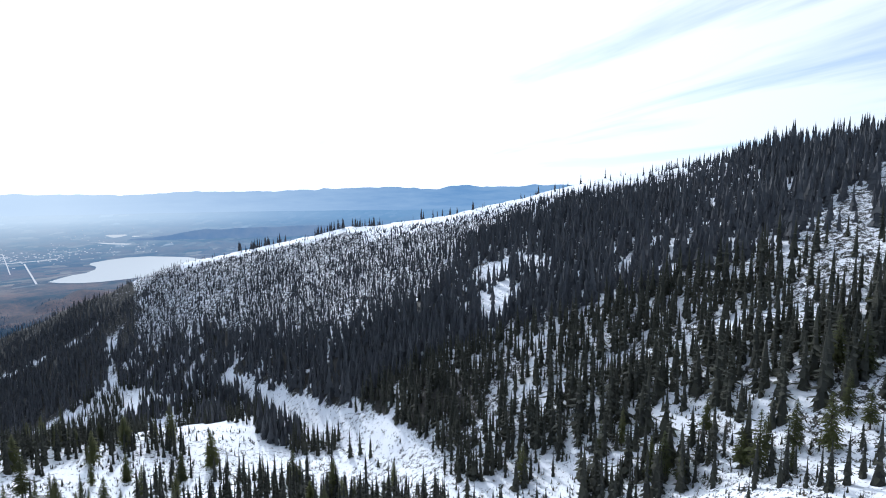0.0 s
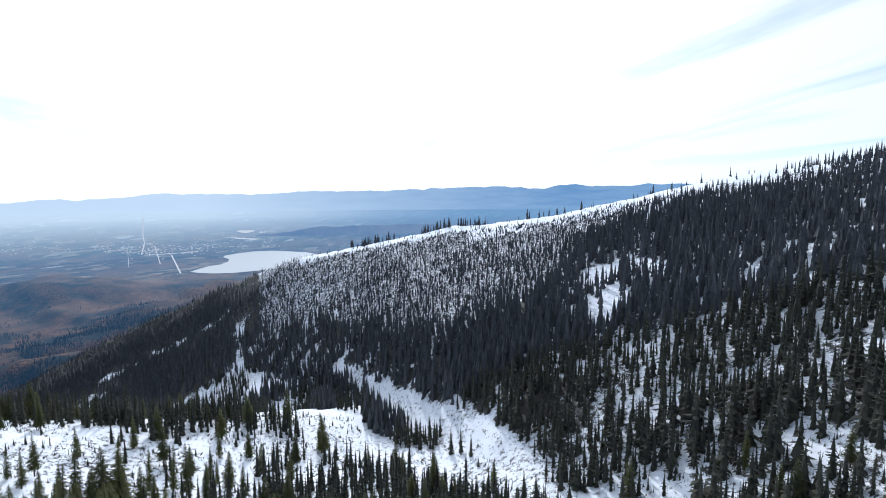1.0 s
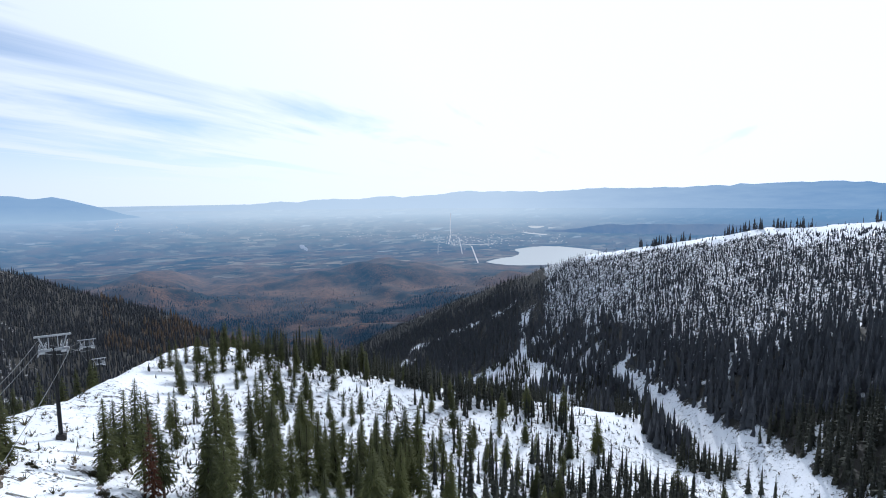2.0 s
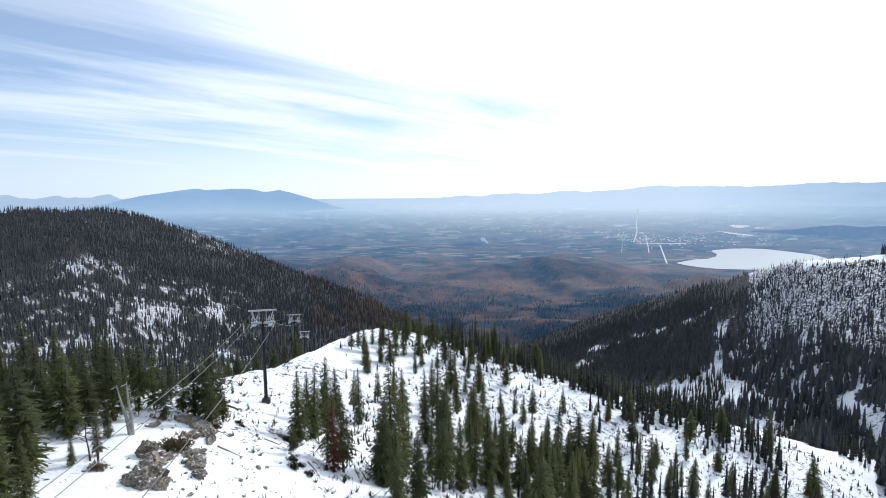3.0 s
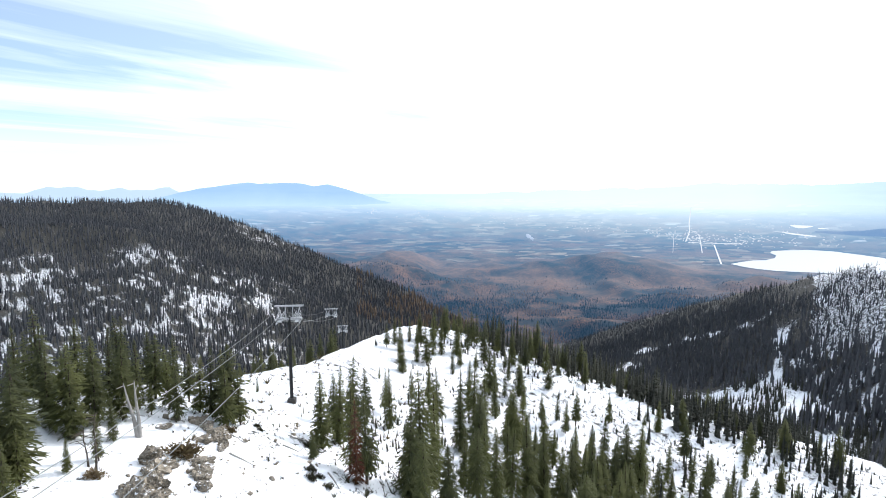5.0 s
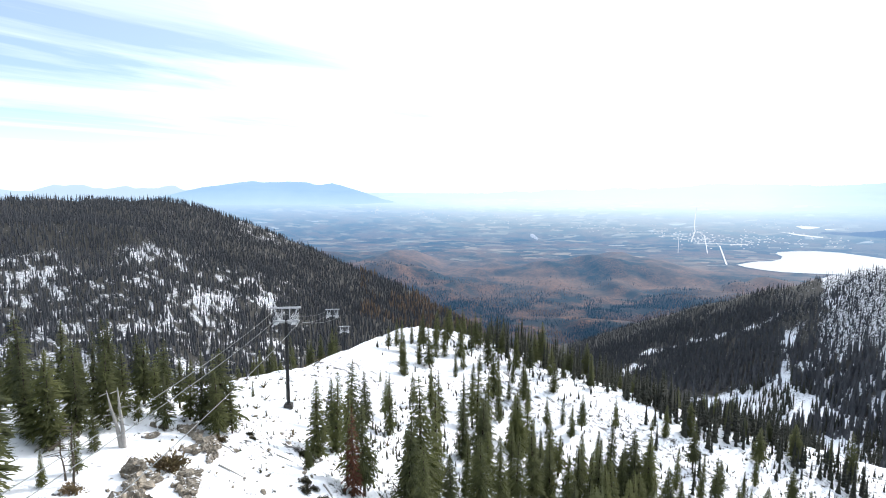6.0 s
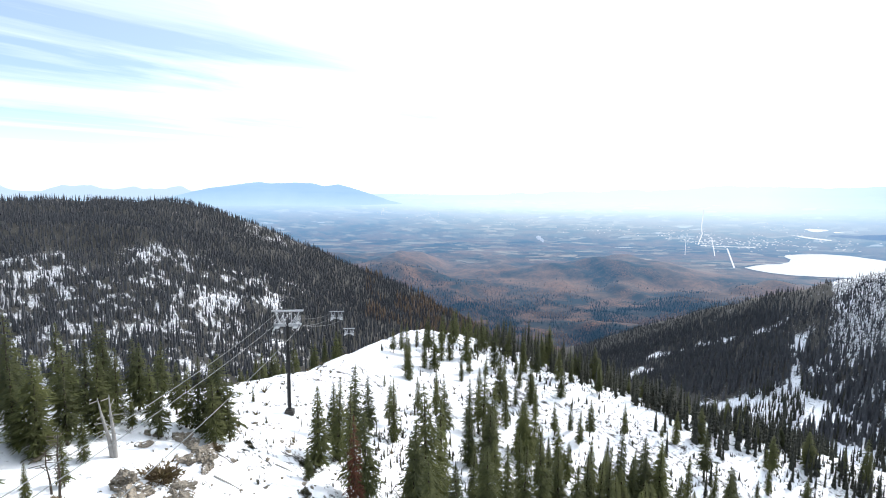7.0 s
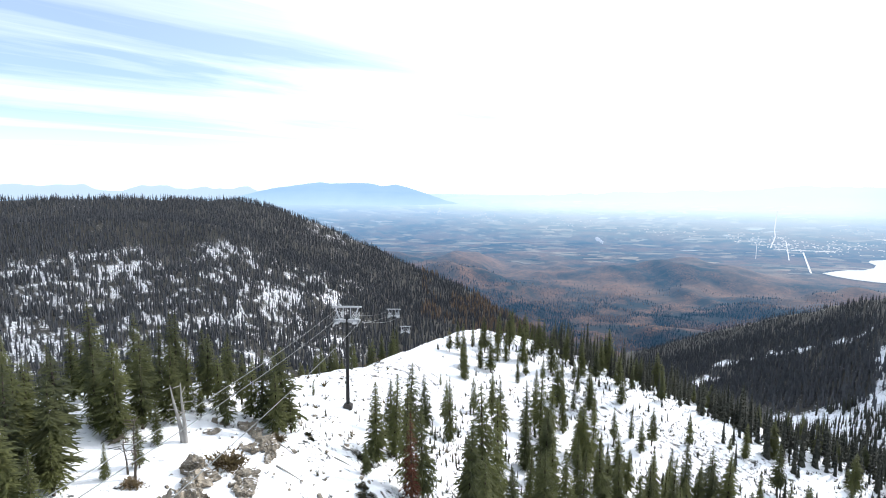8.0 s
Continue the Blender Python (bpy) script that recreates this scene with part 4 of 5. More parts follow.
def bough_fir(seed, levels, around):
    """A fuller fir of the woods: a dark ragged core with boughs standing out of it."""
    core, cf = tiered_fir(seed, max(3, levels // 2), 6)
    core = core * (0.58, 0.58, 0.96)
    v, f = fir_crown(seed + 1, levels, around, 0.02, 0.36, 0, 0.55, 3.2)
    return np.concatenate([core, v]), np.concatenate([cf, f + len(core)])


def forest(name, label, x, y, tall, girth, seed, levels, around, material, ground_at=height, category="forest", boughs=False):
    """Many simple firs joined in one mesh, of a few mixed shapes."""
    g = np.random.default_rng(seed)
    shapes = [bough_fir(seed + 7 * k, levels, around) if boughs else tiered_fir(seed + 7 * k, levels, around) for k in range(5)]
    pick = g.integers(0, 5, len(x))
    verts, faces, at = [], [], 0
    z = ground_at(x, y)
    for k, (v, f) in enumerate(shapes):
        i = np.where(pick == k)[0]
        if not len(i):
            continue
        a = g.uniform(0, 6.283, len(i))
        c, s, h, w = np.cos(a), np.sin(a), tall[i], tall[i] * girth[i]
        px = (v[None, :, 0] * c[:, None] - v[None, :, 1] * s[:, None]) * w[:, None] + x[i, None]
        py = (v[None, :, 0] * s[:, None] + v[None, :, 1] * c[:, None]) * w[:, None] + y[i, None]
        pz = v[None, :, 2] * h[:, None] + z[i, None] - 0.15
        verts.append(np.stack([px, py, pz], -1).reshape(-1, 3))
        faces.append((f[None] + (np.arange(len(i)) * len(v))[:, None, None] + at).reshape(-1, 3))
        at += len(i) * len(v)
    return tagged(mesh_object(name, np.concatenate(verts), np.concatenate(faces), material), label, category, kind="stuff")


def scatter(count, az_lo, az_hi, r_lo, r_hi, chance, seed, cell=3.0):
    """Places in a sector: one in each small cell, kept by chance(x, y)."""
    g = np.random.default_rng(seed)
    k = np.arange(-r_hi, r_hi, cell)
    x, y = (c.ravel() for c in np.meshgrid(k, k))
    az, r = polar(x, y)
    inside = (az > az_lo) & (az < az_hi) & (r > r_lo) & (r < r_hi)
    x, y = x[inside], y[inside]
    x, y = x + g.uniform(0, cell, len(x)), y + g.uniform(0, cell, len(x))
    keep = g.random(len(x)) < chance(x, y)
    x, y = x[keep], y[keep]
    if len(x) > count:
        some = g.permutation(len(x))[:count]
        x, y = x[some], y[some]
    return x, y, g


def bowl_chance(x, y):
    az, r, u = rim_coords(x, y)
    wood = 0.62 + 0.38 * smooth01(0.40, 0.58, fbm(x, y, 24, 3, 101))
    d = wood * (1 - clearing(x, y)) * np.where(az < -68, 0.6 + 0.4 * smooth01(-0.1, 0.05, u), smooth01(-0.12, 0.03, u))
    floor = smooth01(0.09, 0.03, u + (fbm(x, y, 18, 2, 103) - 0.5) * 0.08) * smooth01(-70, -80, az)
    clump = smooth01(0.50, 0.60, fbm(x, y, 11, 3, 105))
    d = np.maximum(d, smooth01(-66, -74, az) * smooth01(-0.1, 0.02, u) * (1 - 0.8 * clearing(x, y)) * (0.5 + 0.5 * clump))
    d = d * (1 - 0.22 * smooth01(-66, -74, az) * smooth01(0.16, 0.24, u)) * (1 - floor * (0.55 - 0.5 * clump)) * (1 - 0.55 * (1 - clump) * smooth01(0.26, 0.12, u) * smooth01(-64, -70, az)) * (1 - 0.58 * open_face(x, y))
    d = np.maximum(d, copse(x, y))
    near_top = smooth01(0.87, 0.93, u + 0.05 * smooth01(-52, -60, az) + 0.08 * (fbm(x, y, 25, 3, 67) - 0.5)) * smooth01(-36, -40, az) * smooth01(-92, -84, az)
    d = d * (1 - 0.94 * near_top)
    d = d * (1 - 0.45 * smooth01(-30, -26, az) * smooth01(420, 560, r))
    return np.where((u > np.where(az < -68, -0.2, -0.15)) & (u < 1.04), d, copse(x, y))


BELT = [(62, 166), (70, 165), (78, 162), (86, 158), (94, 155), (101, 150)]
LOW_BELT = [(40, 84), (52, 90), (62, 88), (77, 86), (92, 90)]


def lower_spur_chance(x, y):
    az, r, u = rim_coords(x, y)
    d = x - np.interp(y, SPUR_Y, SPUR_X)
    thick = smooth01(60, 95, d) * (1 - clearing(x, y)) * smooth01(0.08, -0.05, u) * (1 - 0.7 * smooth01(150, 138, y) * smooth01(96, 106, y))
    belt = smooth01(11, 7, line_distance(x, y, BELT) + (fbm(x, y, 9, 2, 113) - 0.5) * 6)
    belt = np.maximum(belt, 0.75 * smooth01(9, 4, line_distance(x, y, LOW_BELT) + (fbm(x, y, 8, 2, 115) - 0.5) * 10))
    return np.where((d > 62) & (u < 0.05), np.maximum(belt, thick * smooth01(0.33, 0.55, fbm(x, y, 22, 3, 111))), 0.0)


stand = strew(230, (-14, 95, 160, 225), crown_chance, (9.0, 2.2), 11, 1.9)
x, y, tall, girth, kind = (np.array(c) for c in zip(*stand))
forest("crown_stand", "dark firs standing close behind the snowy crown of the spur", x, y, tall, girth * 0.8, 190, 16, 7, FIR_DIM, boughs=True)
x, y, g = scatter(2100, -110, -12, 90, 420, lower_spur_chance, 200, 2.8)
forest("spur_woods", "dark slender firs on the lower snowy slope of the spur", x, y, g.normal(7.4, 2.2, len(x)).clip(2.5, 14), g.uniform(0.7, 1.0, len(x)), 201, 9, 6, FIR_DIM, boughs=True)
x, y, g = scatter(20500, -112, -11, 100, 1000, bowl_chance, 210, 2.45)
r = np.hypot(x, y)
face = open_face(x, y)
tall = g.normal(0, 2.2, len(x)) + np.interp(r, [110, 200, 330, 480], [7.4, 8.8, 9.2, 8.6])
tall = tall + 1.0 * smooth01(-68, -78, polar(x, y)[0]) * smooth01(240, 300, r)
tall = tall + smooth01(-70, -78, polar(x, y)[0]) * smooth01(170, 130, r) * g.normal(1.6, 2.2, len(x)) + 0.6 * copse(x, y)
high = smooth01(0.66, 0.86, rim_coords(x, y)[2]) * smooth01(-97, -90, polar(x, y)[0])
tall = (tall * (1 - 0.28 * face) * (1 - 0.42 * high)).clip(2.0, 18)
girth = g.uniform(0.7, 1.05, len(x)) * np.interp(r, [100, 200, 300, 500], [1.18, 1.02, 0.80, 0.71])
bearing = polar(x, y)[0]
girth = girth * (1 + 0.15 * smooth01(-72, -88, bearing) * smooth01(260, 180, r)) * (1 - 0.32 * face)
near = r < 190
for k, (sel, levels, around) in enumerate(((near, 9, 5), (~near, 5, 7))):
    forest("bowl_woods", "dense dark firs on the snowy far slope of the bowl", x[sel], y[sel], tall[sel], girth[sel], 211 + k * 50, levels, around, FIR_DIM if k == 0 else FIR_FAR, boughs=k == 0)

# Clumps that show their tops along the bowl's snowy crest.
g = np.random.default_rng(216)
az = np.radians(np.concatenate([g.uniform(-47.2, -42.3, 30), g.uniform(-57, -49.8, 38), g.uniform(-77, -58, 14)]))
r = rounded(np.degrees(az), RIM_AT, RIM_CREST_R) + g.uniform(1, 9, len(az))
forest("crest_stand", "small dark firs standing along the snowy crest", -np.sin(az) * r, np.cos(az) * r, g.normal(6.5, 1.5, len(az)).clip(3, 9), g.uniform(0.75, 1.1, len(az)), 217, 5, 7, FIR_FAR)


def dwarf_chance(x, y):
    u = rim_coords(x, y)[2]
    return open_face(x, y) * (0.35 + 0.65 * smooth01(0.4, 0.6, fbm(x, y, 6, 2, 107))) * (1 - 0.95 * smooth01(0.92, 0.96, u))


x, y, g = scatter(26000, -84, -28, 150, 520, dwarf_chance, 214, 1.2)
forest("dwarf_firs", "stunted firs and brush dotted over the snowy face of the bowl", x, y, g.gamma(3.0, 0.42, len(x)).clip(0.5, 3.6), g.uniform(0.8, 1.6, len(x)), 215, 2, 4, FIR_FAR, category="brush")


def far_side_chance(x, y):
    az, r = polar(x, y)
    crest = np.interp(az, FAR_AT, FAR_CREST_R)
    u = (r - 480) / (crest - 480)
    gap = far_gap(x, y)
    return np.where((u > -0.3) & (u < 1.02), (1 - 0.52 * gap) * (0.60 + 0.45 * smooth01(0.4, 0.6, fbm(x, y, 35, 3, 122))), 0.0)


x, y, g = scatter(27000, -8, 56, 330, 1320, far_side_chance, 220, 4.5)
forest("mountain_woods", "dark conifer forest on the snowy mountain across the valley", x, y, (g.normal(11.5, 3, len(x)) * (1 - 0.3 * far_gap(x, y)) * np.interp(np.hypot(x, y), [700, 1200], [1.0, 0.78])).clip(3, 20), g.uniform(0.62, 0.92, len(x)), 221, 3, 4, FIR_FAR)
x, y, g = scatter(480, -1, 11.5, 800, 1160, lambda a, b: smooth01(0.42, 0.56, fbm(a, b, 50, 3, 131)), 230, 6.0)
forest("larch_stand", "rust-gold autumn larches low on the mountain flank", x, y, g.normal(15, 3, len(x)).clip(6, 22), g.uniform(0.8, 1.1, len(x)), 231, 5, 6, LARCH)


# ---------------------------------------------------------------- the chairlift
def add_box(bm, size, m):
    bmesh.ops.create_cube(bm, size=1.0, matrix=m @ Matrix.Diagonal((*size, 1)))


def add_bar(bm, a, b, radius, sides=8):
    a, b = Vector(a), Vector(b)
    turn = (b - a).to_track_quat("Z", "Y").to_matrix().to_4x4()
    bmesh.ops.create_cone(bm, cap_ends=True, segments=sides, radius1=radius, radius2=radius, depth=(b - a).length,
                          matrix=Matrix.Translation((a + b) / 2) @ turn)


def add_beam(bm, a, b, wide, high):
    a, b = Vector(a), Vector(b)
    turn = (b - a).to_track_quat("X", "Z").to_matrix().to_4x4()
    add_box(bm, ((b - a).length, wide, high), Matrix.Translation((a + b) / 2) @ turn)


def single(build):
    bm = bmesh.new()
    build(bm)
    return bm


def lift_tower(x, y, tall, heading, label):
    """A tubular tower with a working frame, crossarm and two sheave trains. Local y runs along the line, z up."""
    z = float(height(np.array(x), np.array(y)))
    top = thing("lift_tower", pose(x, y, z, 0, 0, heading), label, "lift tower", "chairlift towers")
    part("footing", single(lambda b: (add_box(b, (1.15, 1.15, 0.9), pose(0, 0, 0.05)), add_box(b, (0.8, 0.8, 0.14), pose(0, 0, 0.57)))), CONCRETE, top, "dark concrete footing")
    v, f = taper([(0, 0, 0.5), (0, 0, tall - 1.2), (0, 0, tall - 0.9)], [0.24, 0.18, 0.16], 16)
    column = mesh_object("column", v, f, STEEL_DARK, top, "black tubular steel column", smooth=True)
    ladder = bmesh.new()
    for s in (-0.2, 0.2):
        add_bar(ladder, (s, -0.33, 1.2), (s, -0.28, tall - 1.0), 0.025, 6)
    for k in range(int((tall - 2.2) / 0.35)):
        add_bar(ladder, (-0.2, -0.33, 1.3 + 0.35 * k), (0.2, -0.33, 1.3 + 0.35 * k), 0.018, 5)
    part("ladder", ladder, STEEL_DARK, top, "thin black steel ladder")
    arm_z = tall - 1.15
    part("crossarm", single(lambda b: add_box(b, (3.2, 0.30, 0.32), pose(0, 0, arm_z))), STEEL_LIGHT, top, "galvanised crossarm")
    part("lifting_beam", single(lambda b: add_box(b, (3.95, 0.24, 0.22), pose(0, 0, tall + 0.72))), STEEL_LIGHT, top, "galvanised top beam")
    for s in (-1, 1):
        part("strut", single(lambda b: add_beam(b, (s * 1.0, 0, arm_z + 0.15), (s * 1.5, 0, tall + 0.62), 0.16, 0.16)), STEEL_LIGHT, top, "slanting galvanised strut")
        part("strut", single(lambda b: add_beam(b, (s * 0.5, 0, arm_z + 0.15), (s * 0.5, 0, tall + 0.62), 0.10, 0.10)), STEEL_LIGHT, top, "thin galvanised strut")
        deck = bmesh.new()
        add_box(deck, (0.55, 3.0, 0.06), pose(s * 1.15, 0, arm_z - 0.1))
        for e in (-1.45, -0.5, 0.5, 1.45):
            for w in (-0.3, 0.3):
                add_bar(deck, (s * 1.15 + w, e, arm_z - 0.1), (s * 1.15 + w, e, arm_z + 0.85), 0.025, 6)
        for w in (-0.3, 0.3):
            for h in (0.45, 0.85):
                add_bar(deck, (s * 1.15 + w, -1.45, arm_z + h), (s * 1.15 + w, 1.45, arm_z + h), 0.025, 6)
        part("catwalk", deck, STEEL_LIGHT, top, "railed steel catwalk")
        train = part("sheave_train", single(lambda b: (add_box(b, (0.14, 3.2, 0.16), pose(s * 1.55, 0, arm_z - 0.32)), add_box(b, (0.3, 0.3, 0.5), pose(s * 1.53, 0, arm_z - 0.1)))),
                     STEEL_LIGHT, top, "galvanised sheave beam")
        for e in (-1.4, -0.84, -0.28, 0.28, 0.84, 1.4):
            m = pose(s * 1.75, e, arm_z - 0.36, 0, 90, 0)
            part("sheave", single(lambda b: bmesh.ops.create_cone(b, cap_ends=True, segments=14, radius1=0.22, radius2=0.22, depth=0.12, matrix=m)), RUBBER, train, "rubber-lined sheave wheel")
    return top


LINE = [(-23.2, 75.7, 13.3), (-36.1, 150.8, 14.0), (-41.2, 187.0, 14.8)]
HEADING = math.degrees(math.atan2(13.0, 75.1))
for (x, y, tall), label in zip(LINE, (
    "black chairlift tower with galvanised crossarm standing on open snow",
    "chairlift tower half hidden behind the snowy spur",
    "farther chairlift tower beyond the snowy spur")):
    lift_tower(x, y, tall, HEADING, label)


def rope(name, label, a, b, sag, radius, material):
    """A hanging wire rope between two points."""
    n = 25
    pts = [Vector(a).lerp(Vector(b), k / (n - 1)) - Vector((0, 0, sag * 4 * (k / (n - 1)) * (1 - k / (n - 1)))) for k in range(n)]
    curve = bpy.data.curves.new(name, "CURVE")
    curve.dimensions, curve.bevel_depth, curve.bevel_resolution = "3D", radius, 2
    line = curve.splines.new("POLY")
    line.points.add(n - 1)
    for p, q in zip(line.points, pts):
        p.co = (*q, 1)
    curve.materials.append(material)
    return tagged(new(name, curve), label, "wire rope", "lift ropes")


def rope_point(k, side, up=0.0, out=1.75):
    x, y, tall = LINE[k]
    z = float(height(np.array(x), np.array(y))) + tall - 1.15 - 0.12 + up
    a = radians(HEADING)
    return (x + side * out * math.cos(a), y + side * out * math.sin(a), z)


BACK = (-23.2 + 13.4 * 1.22, 75.7 - 75.7 * 1.22)
for side in (-1, 1):
    a = radians(HEADING)
    start = (BACK[0] + side * 1.75 * math.cos(a), BACK[1] + side * 1.75 * math.sin(a), 35.8)
    rope("haul_rope", "taut grey steel haul rope of the chairlift", start, rope_point(0, side), 1.2, 0.022, ROPE)
    rope("haul_rope", "taut grey steel haul rope of the chairlift", rope_point(0, side), rope_point(1, side), 0.8, 0.028, ROPE)
    rope("haul_rope", "taut grey steel haul rope of the chairlift", rope_point(1, side), rope_point(2, side), 0.8, 0.028, ROPE)
rope("signal_cable", "thin grey signal cable beside the lift line", (BACK[0] - 1.3, BACK[1], 37.0), rope_point(0, -1, 1.5, 1.6), 1.6, 0.02, ROPE)
rope("signal_cable", "thin grey signal cable beside the lift line", rope_point(0, -1, 1.5, 1.6), rope_point(1, -1, 1.5, 1.6), 1.0, 0.02, ROPE)


# ---------------------------------------------------------------- dead trees, rocks, logs, brush
def snag(x, y, tall, lean, turn, label, stubs=7, seed=0, thick=1.0, wood=GREYWOOD):
    """A bleached dead stem with broken branch stubs."""
    g = np.random.default_rng(seed)
    z = float(height(np.array(x), np.array(y)))
    top = thing("dead_tree", pose(x, y, z - 0.2, 0, lean, turn), label, "dead tree", "bleached dead trees")
    pts = [(0, 0, 0), (0.06, 0.03, tall * 0.35), (-0.05, 0.04, tall * 0.7), (0.03, -0.05, tall)]
    v, f = taper(pts, [0.24 * thick, 0.15 * thick, 0.10 * thick, 0.03], 9)
    mesh_object("trunk", v, f, wood, top, smooth=True)
    for k in range(stubs):
        h = tall * g.uniform(0.3, 0.98)
        a, L = g.uniform(0, 6.28), g.uniform(0.35, 1.2)
        tip = (math.cos(a) * L, math.sin(a) * L, h + g.uniform(-0.1, 0.4))
        bm = bmesh.new()
        add_bar(bm, (0, 0, h), tip, 0.022 + 0.013 * thick, 5)
        part("branch", bm, wood, top, "broken bare branch")
    return top


snag(-28.6, 49.0, 5.6, -2, 0, "bleached dead tree trunk with broken top on the snow", 8, 1)
snag(-28.7, 48.9, 5.4, -11, 0, "leaning bleached dead tree trunk with few stubs", 5, 2)
snag(-27.9, 42.1, 5.0, 2, 40, "thin bare dead tree among young firs", 22, 3, 0.45, BARK)
snag(-28.7, 42.4, 3.6, -4, 80, "thin bare dead tree among young firs", 14, 4, 0.4, BARK)


def boulder(x, y, size, seed, label, group="rock outcrop", name="rock", flat=0.6, sink=0.35):
    """A broken, layered lump of rock bedded in the snow."""
    g = np.random.default_rng(seed)
    bm = bmesh.new()
    bmesh.ops.create_icosphere(bm, subdivisions=4 if max(size) > 0.5 else 2, radius=1.0)
    off = Vector(g.uniform(-50, 50, 3))
    cuts = [(Vector(g.normal(0, 1, 3)).normalized(), g.uniform(0.42, 0.80)) for _ in range(10)]
    for v in bm.verts:
        q = v.co * (1 + 0.30 * noise.fractal(v.co * 1.1 + off, 1.0, 2.0, 3))
        for way, at in cuts:
            q -= way * max(0.0, q.dot(way) - at)
        chip = noise.voronoi(q * 2.6 + off)[0]
        q *= 1 + 0.60 * min(0.40, chip[1] - chip[0]) - 0.14 + 0.16 * noise.fractal(q * 4.0 + off, 1.0, 2.0, 3)
        q.z = round(q.z * 4.5) / 4.5 * 0.45 + q.z * 0.55
        v.co = Vector((q.x * size[0], q.y * size[1], q.z * size[2]))
    data = bpy.data.meshes.new(name)
    bm.to_mesh(data)
    bm.free()
    data.materials.append(ROCK)
    ob = new(name, data)
    z = float(height(np.array(x), np.array(y)))
    ob.matrix_world = pose(x, y, z + size[2] * (0.5 - sink), g.uniform(-8, 8), g.uniform(-8, 8), g.uniform(0, 360))
    return tagged(ob, label, "rock", group)


# Ledges of rock: easting and northing along each, and the size of their blocks.
LEDGES = [([(-25.9, 45.5), (-24.8, 45.7), (-24.2, 44.2), (-23.9, 42.6), (-23.3, 41.0), (-23.0, 39.4)], 1.25), ([(-24.6, 41.0), (-24.2, 39.9)], 0.8), ([(-22.3, 41.2), (-22.0, 39.8)], 0.7),
          ([(-22.0, 47.4), (-21.4, 46.6), (-20.9, 45.4), (-20.6, 44.2)], 0.75), ([(-27.3, 55.8), (-26.0, 55.4), (-24.9, 55.1)], 0.8), ([(-24.8, 54.6), (-23.6, 53.7), (-22.6, 52.4), (-21.9, 50.6)], 0.9),
          ([(-24.5, 51.4), (-23.4, 51.2)], 0.65), ([(-28.7, 51.9), (-27.9, 52.3)], 0.6), ([(-29.3, 54.5), (-28.4, 54.6)], 0.45), ([(-25.4, 45.2), (-24.6, 43.4)], 1.0), ([(-23.2, 42.6), (-22.6, 40.6)], 0.9), ([(-21.9, 46.2), (-21.4, 44.8)], 0.6)]
g = np.random.default_rng(305)
seed = 300
for line, wide in LEDGES:
    for (ax, ay), (bx, by) in zip(line, line[1:]):
        n = max(1, int(math.hypot(bx - ax, by - ay) / (wide * 0.40)))
        for k in range(n):
            t = (k + g.uniform(0.2, 0.8)) / n
            w = wide * g.uniform(0.55, 1.1)
            boulder(ax + (bx - ax) * t + g.normal(0, 0.22), ay + (by - ay) * t + g.normal(0, 0.22), (w * g.uniform(0.9, 1.3), w * g.uniform(0.7, 1.0), w * g.uniform(0.55, 0.95)), seed,
                    "weathered tan-grey cracked rock breaking through the snow", sink=0.22)
            seed += 1
g = np.random.default_rng(310)
for k in range(110):
    x, y = g.uniform(-27, -13), g.uniform(40, 68)
    s = 0.11 + 0.30 * g.random() ** 2
    boulder(x, y, (s * g.uniform(1.0, 1.8), s, s * 0.7), 400 + k, "small grey stone lying in the snow", "stones in the snow", "stone", sink=0.3)


def log(x, y, long, turn, label):
    z = float(height(np.array(x), np.array(y)))
    v, f = taper([(0, 0, -long / 2), (0.05, 0.02, 0), (0, 0.04, long / 2)], [0.09, 0.075, 0.03], 8)
    q = np.stack([v[:, 2], v[:, 0], v[:, 1]], 1)
    a = radians(turn)
    ends = [float(height(np.array(x + s * math.cos(a)), np.array(y + s * math.sin(a)))) for s in (-long / 2, long / 2)]
    ob = mesh_object("fallen_log", q, f, GREYWOOD, smooth=True)
    ob.matrix_world = pose(x, y, sum(ends) / 2 + 0.08, 0, -math.degrees(math.atan2(ends[1] - ends[0], long)), turn)
    return tagged(ob, label, "log", "fallen logs")


log(-19.9, 50.6, 2.6, 6, "bleached fallen log lying on the snow")
log(-21.8, 54.0, 2.2, -20, "short fallen log lying on the snow")
log(-17.6, 58.0, 2.0, 15, "short fallen log lying on the snow")
log(-12.4, 55.5, 2.4, -50, "bleached fallen log lying on the snow")


def bush(x, y, size, label, material=BRUSH, seed=0):
    """A low dense bush of many short twigs."""
    g = np.random.default_rng(seed)
    verts, faces = [], []
    for _ in range(1000):
        d = g.normal(0, 1, 3)
        d /= np.linalg.norm(d)
        d[2] = abs(d[2])
        p = d * g.uniform(0.3, 1.0) * np.array([size, size * 0.8, size * 0.85]) * (1 + 0.3 * math.sin(3 * math.atan2(d[1], d[0]) + seed))
        w = g.normal(0, 1, 3) * size * 0.05
        u = np.cross(d, w)
        b = len(verts)
        verts += [p - w, p + w, p + d * size * g.uniform(0.1, 0.3) + u * 0.5]
        faces.append((b, b + 1, b + 2))
    z = float(height(np.array(x), np.array(y)))
    ob = mesh_object("bush", verts, faces, material)
    ob.location = (x, y, z - 0.1)
    return tagged(ob, label, "bush", "bushes on the snow")


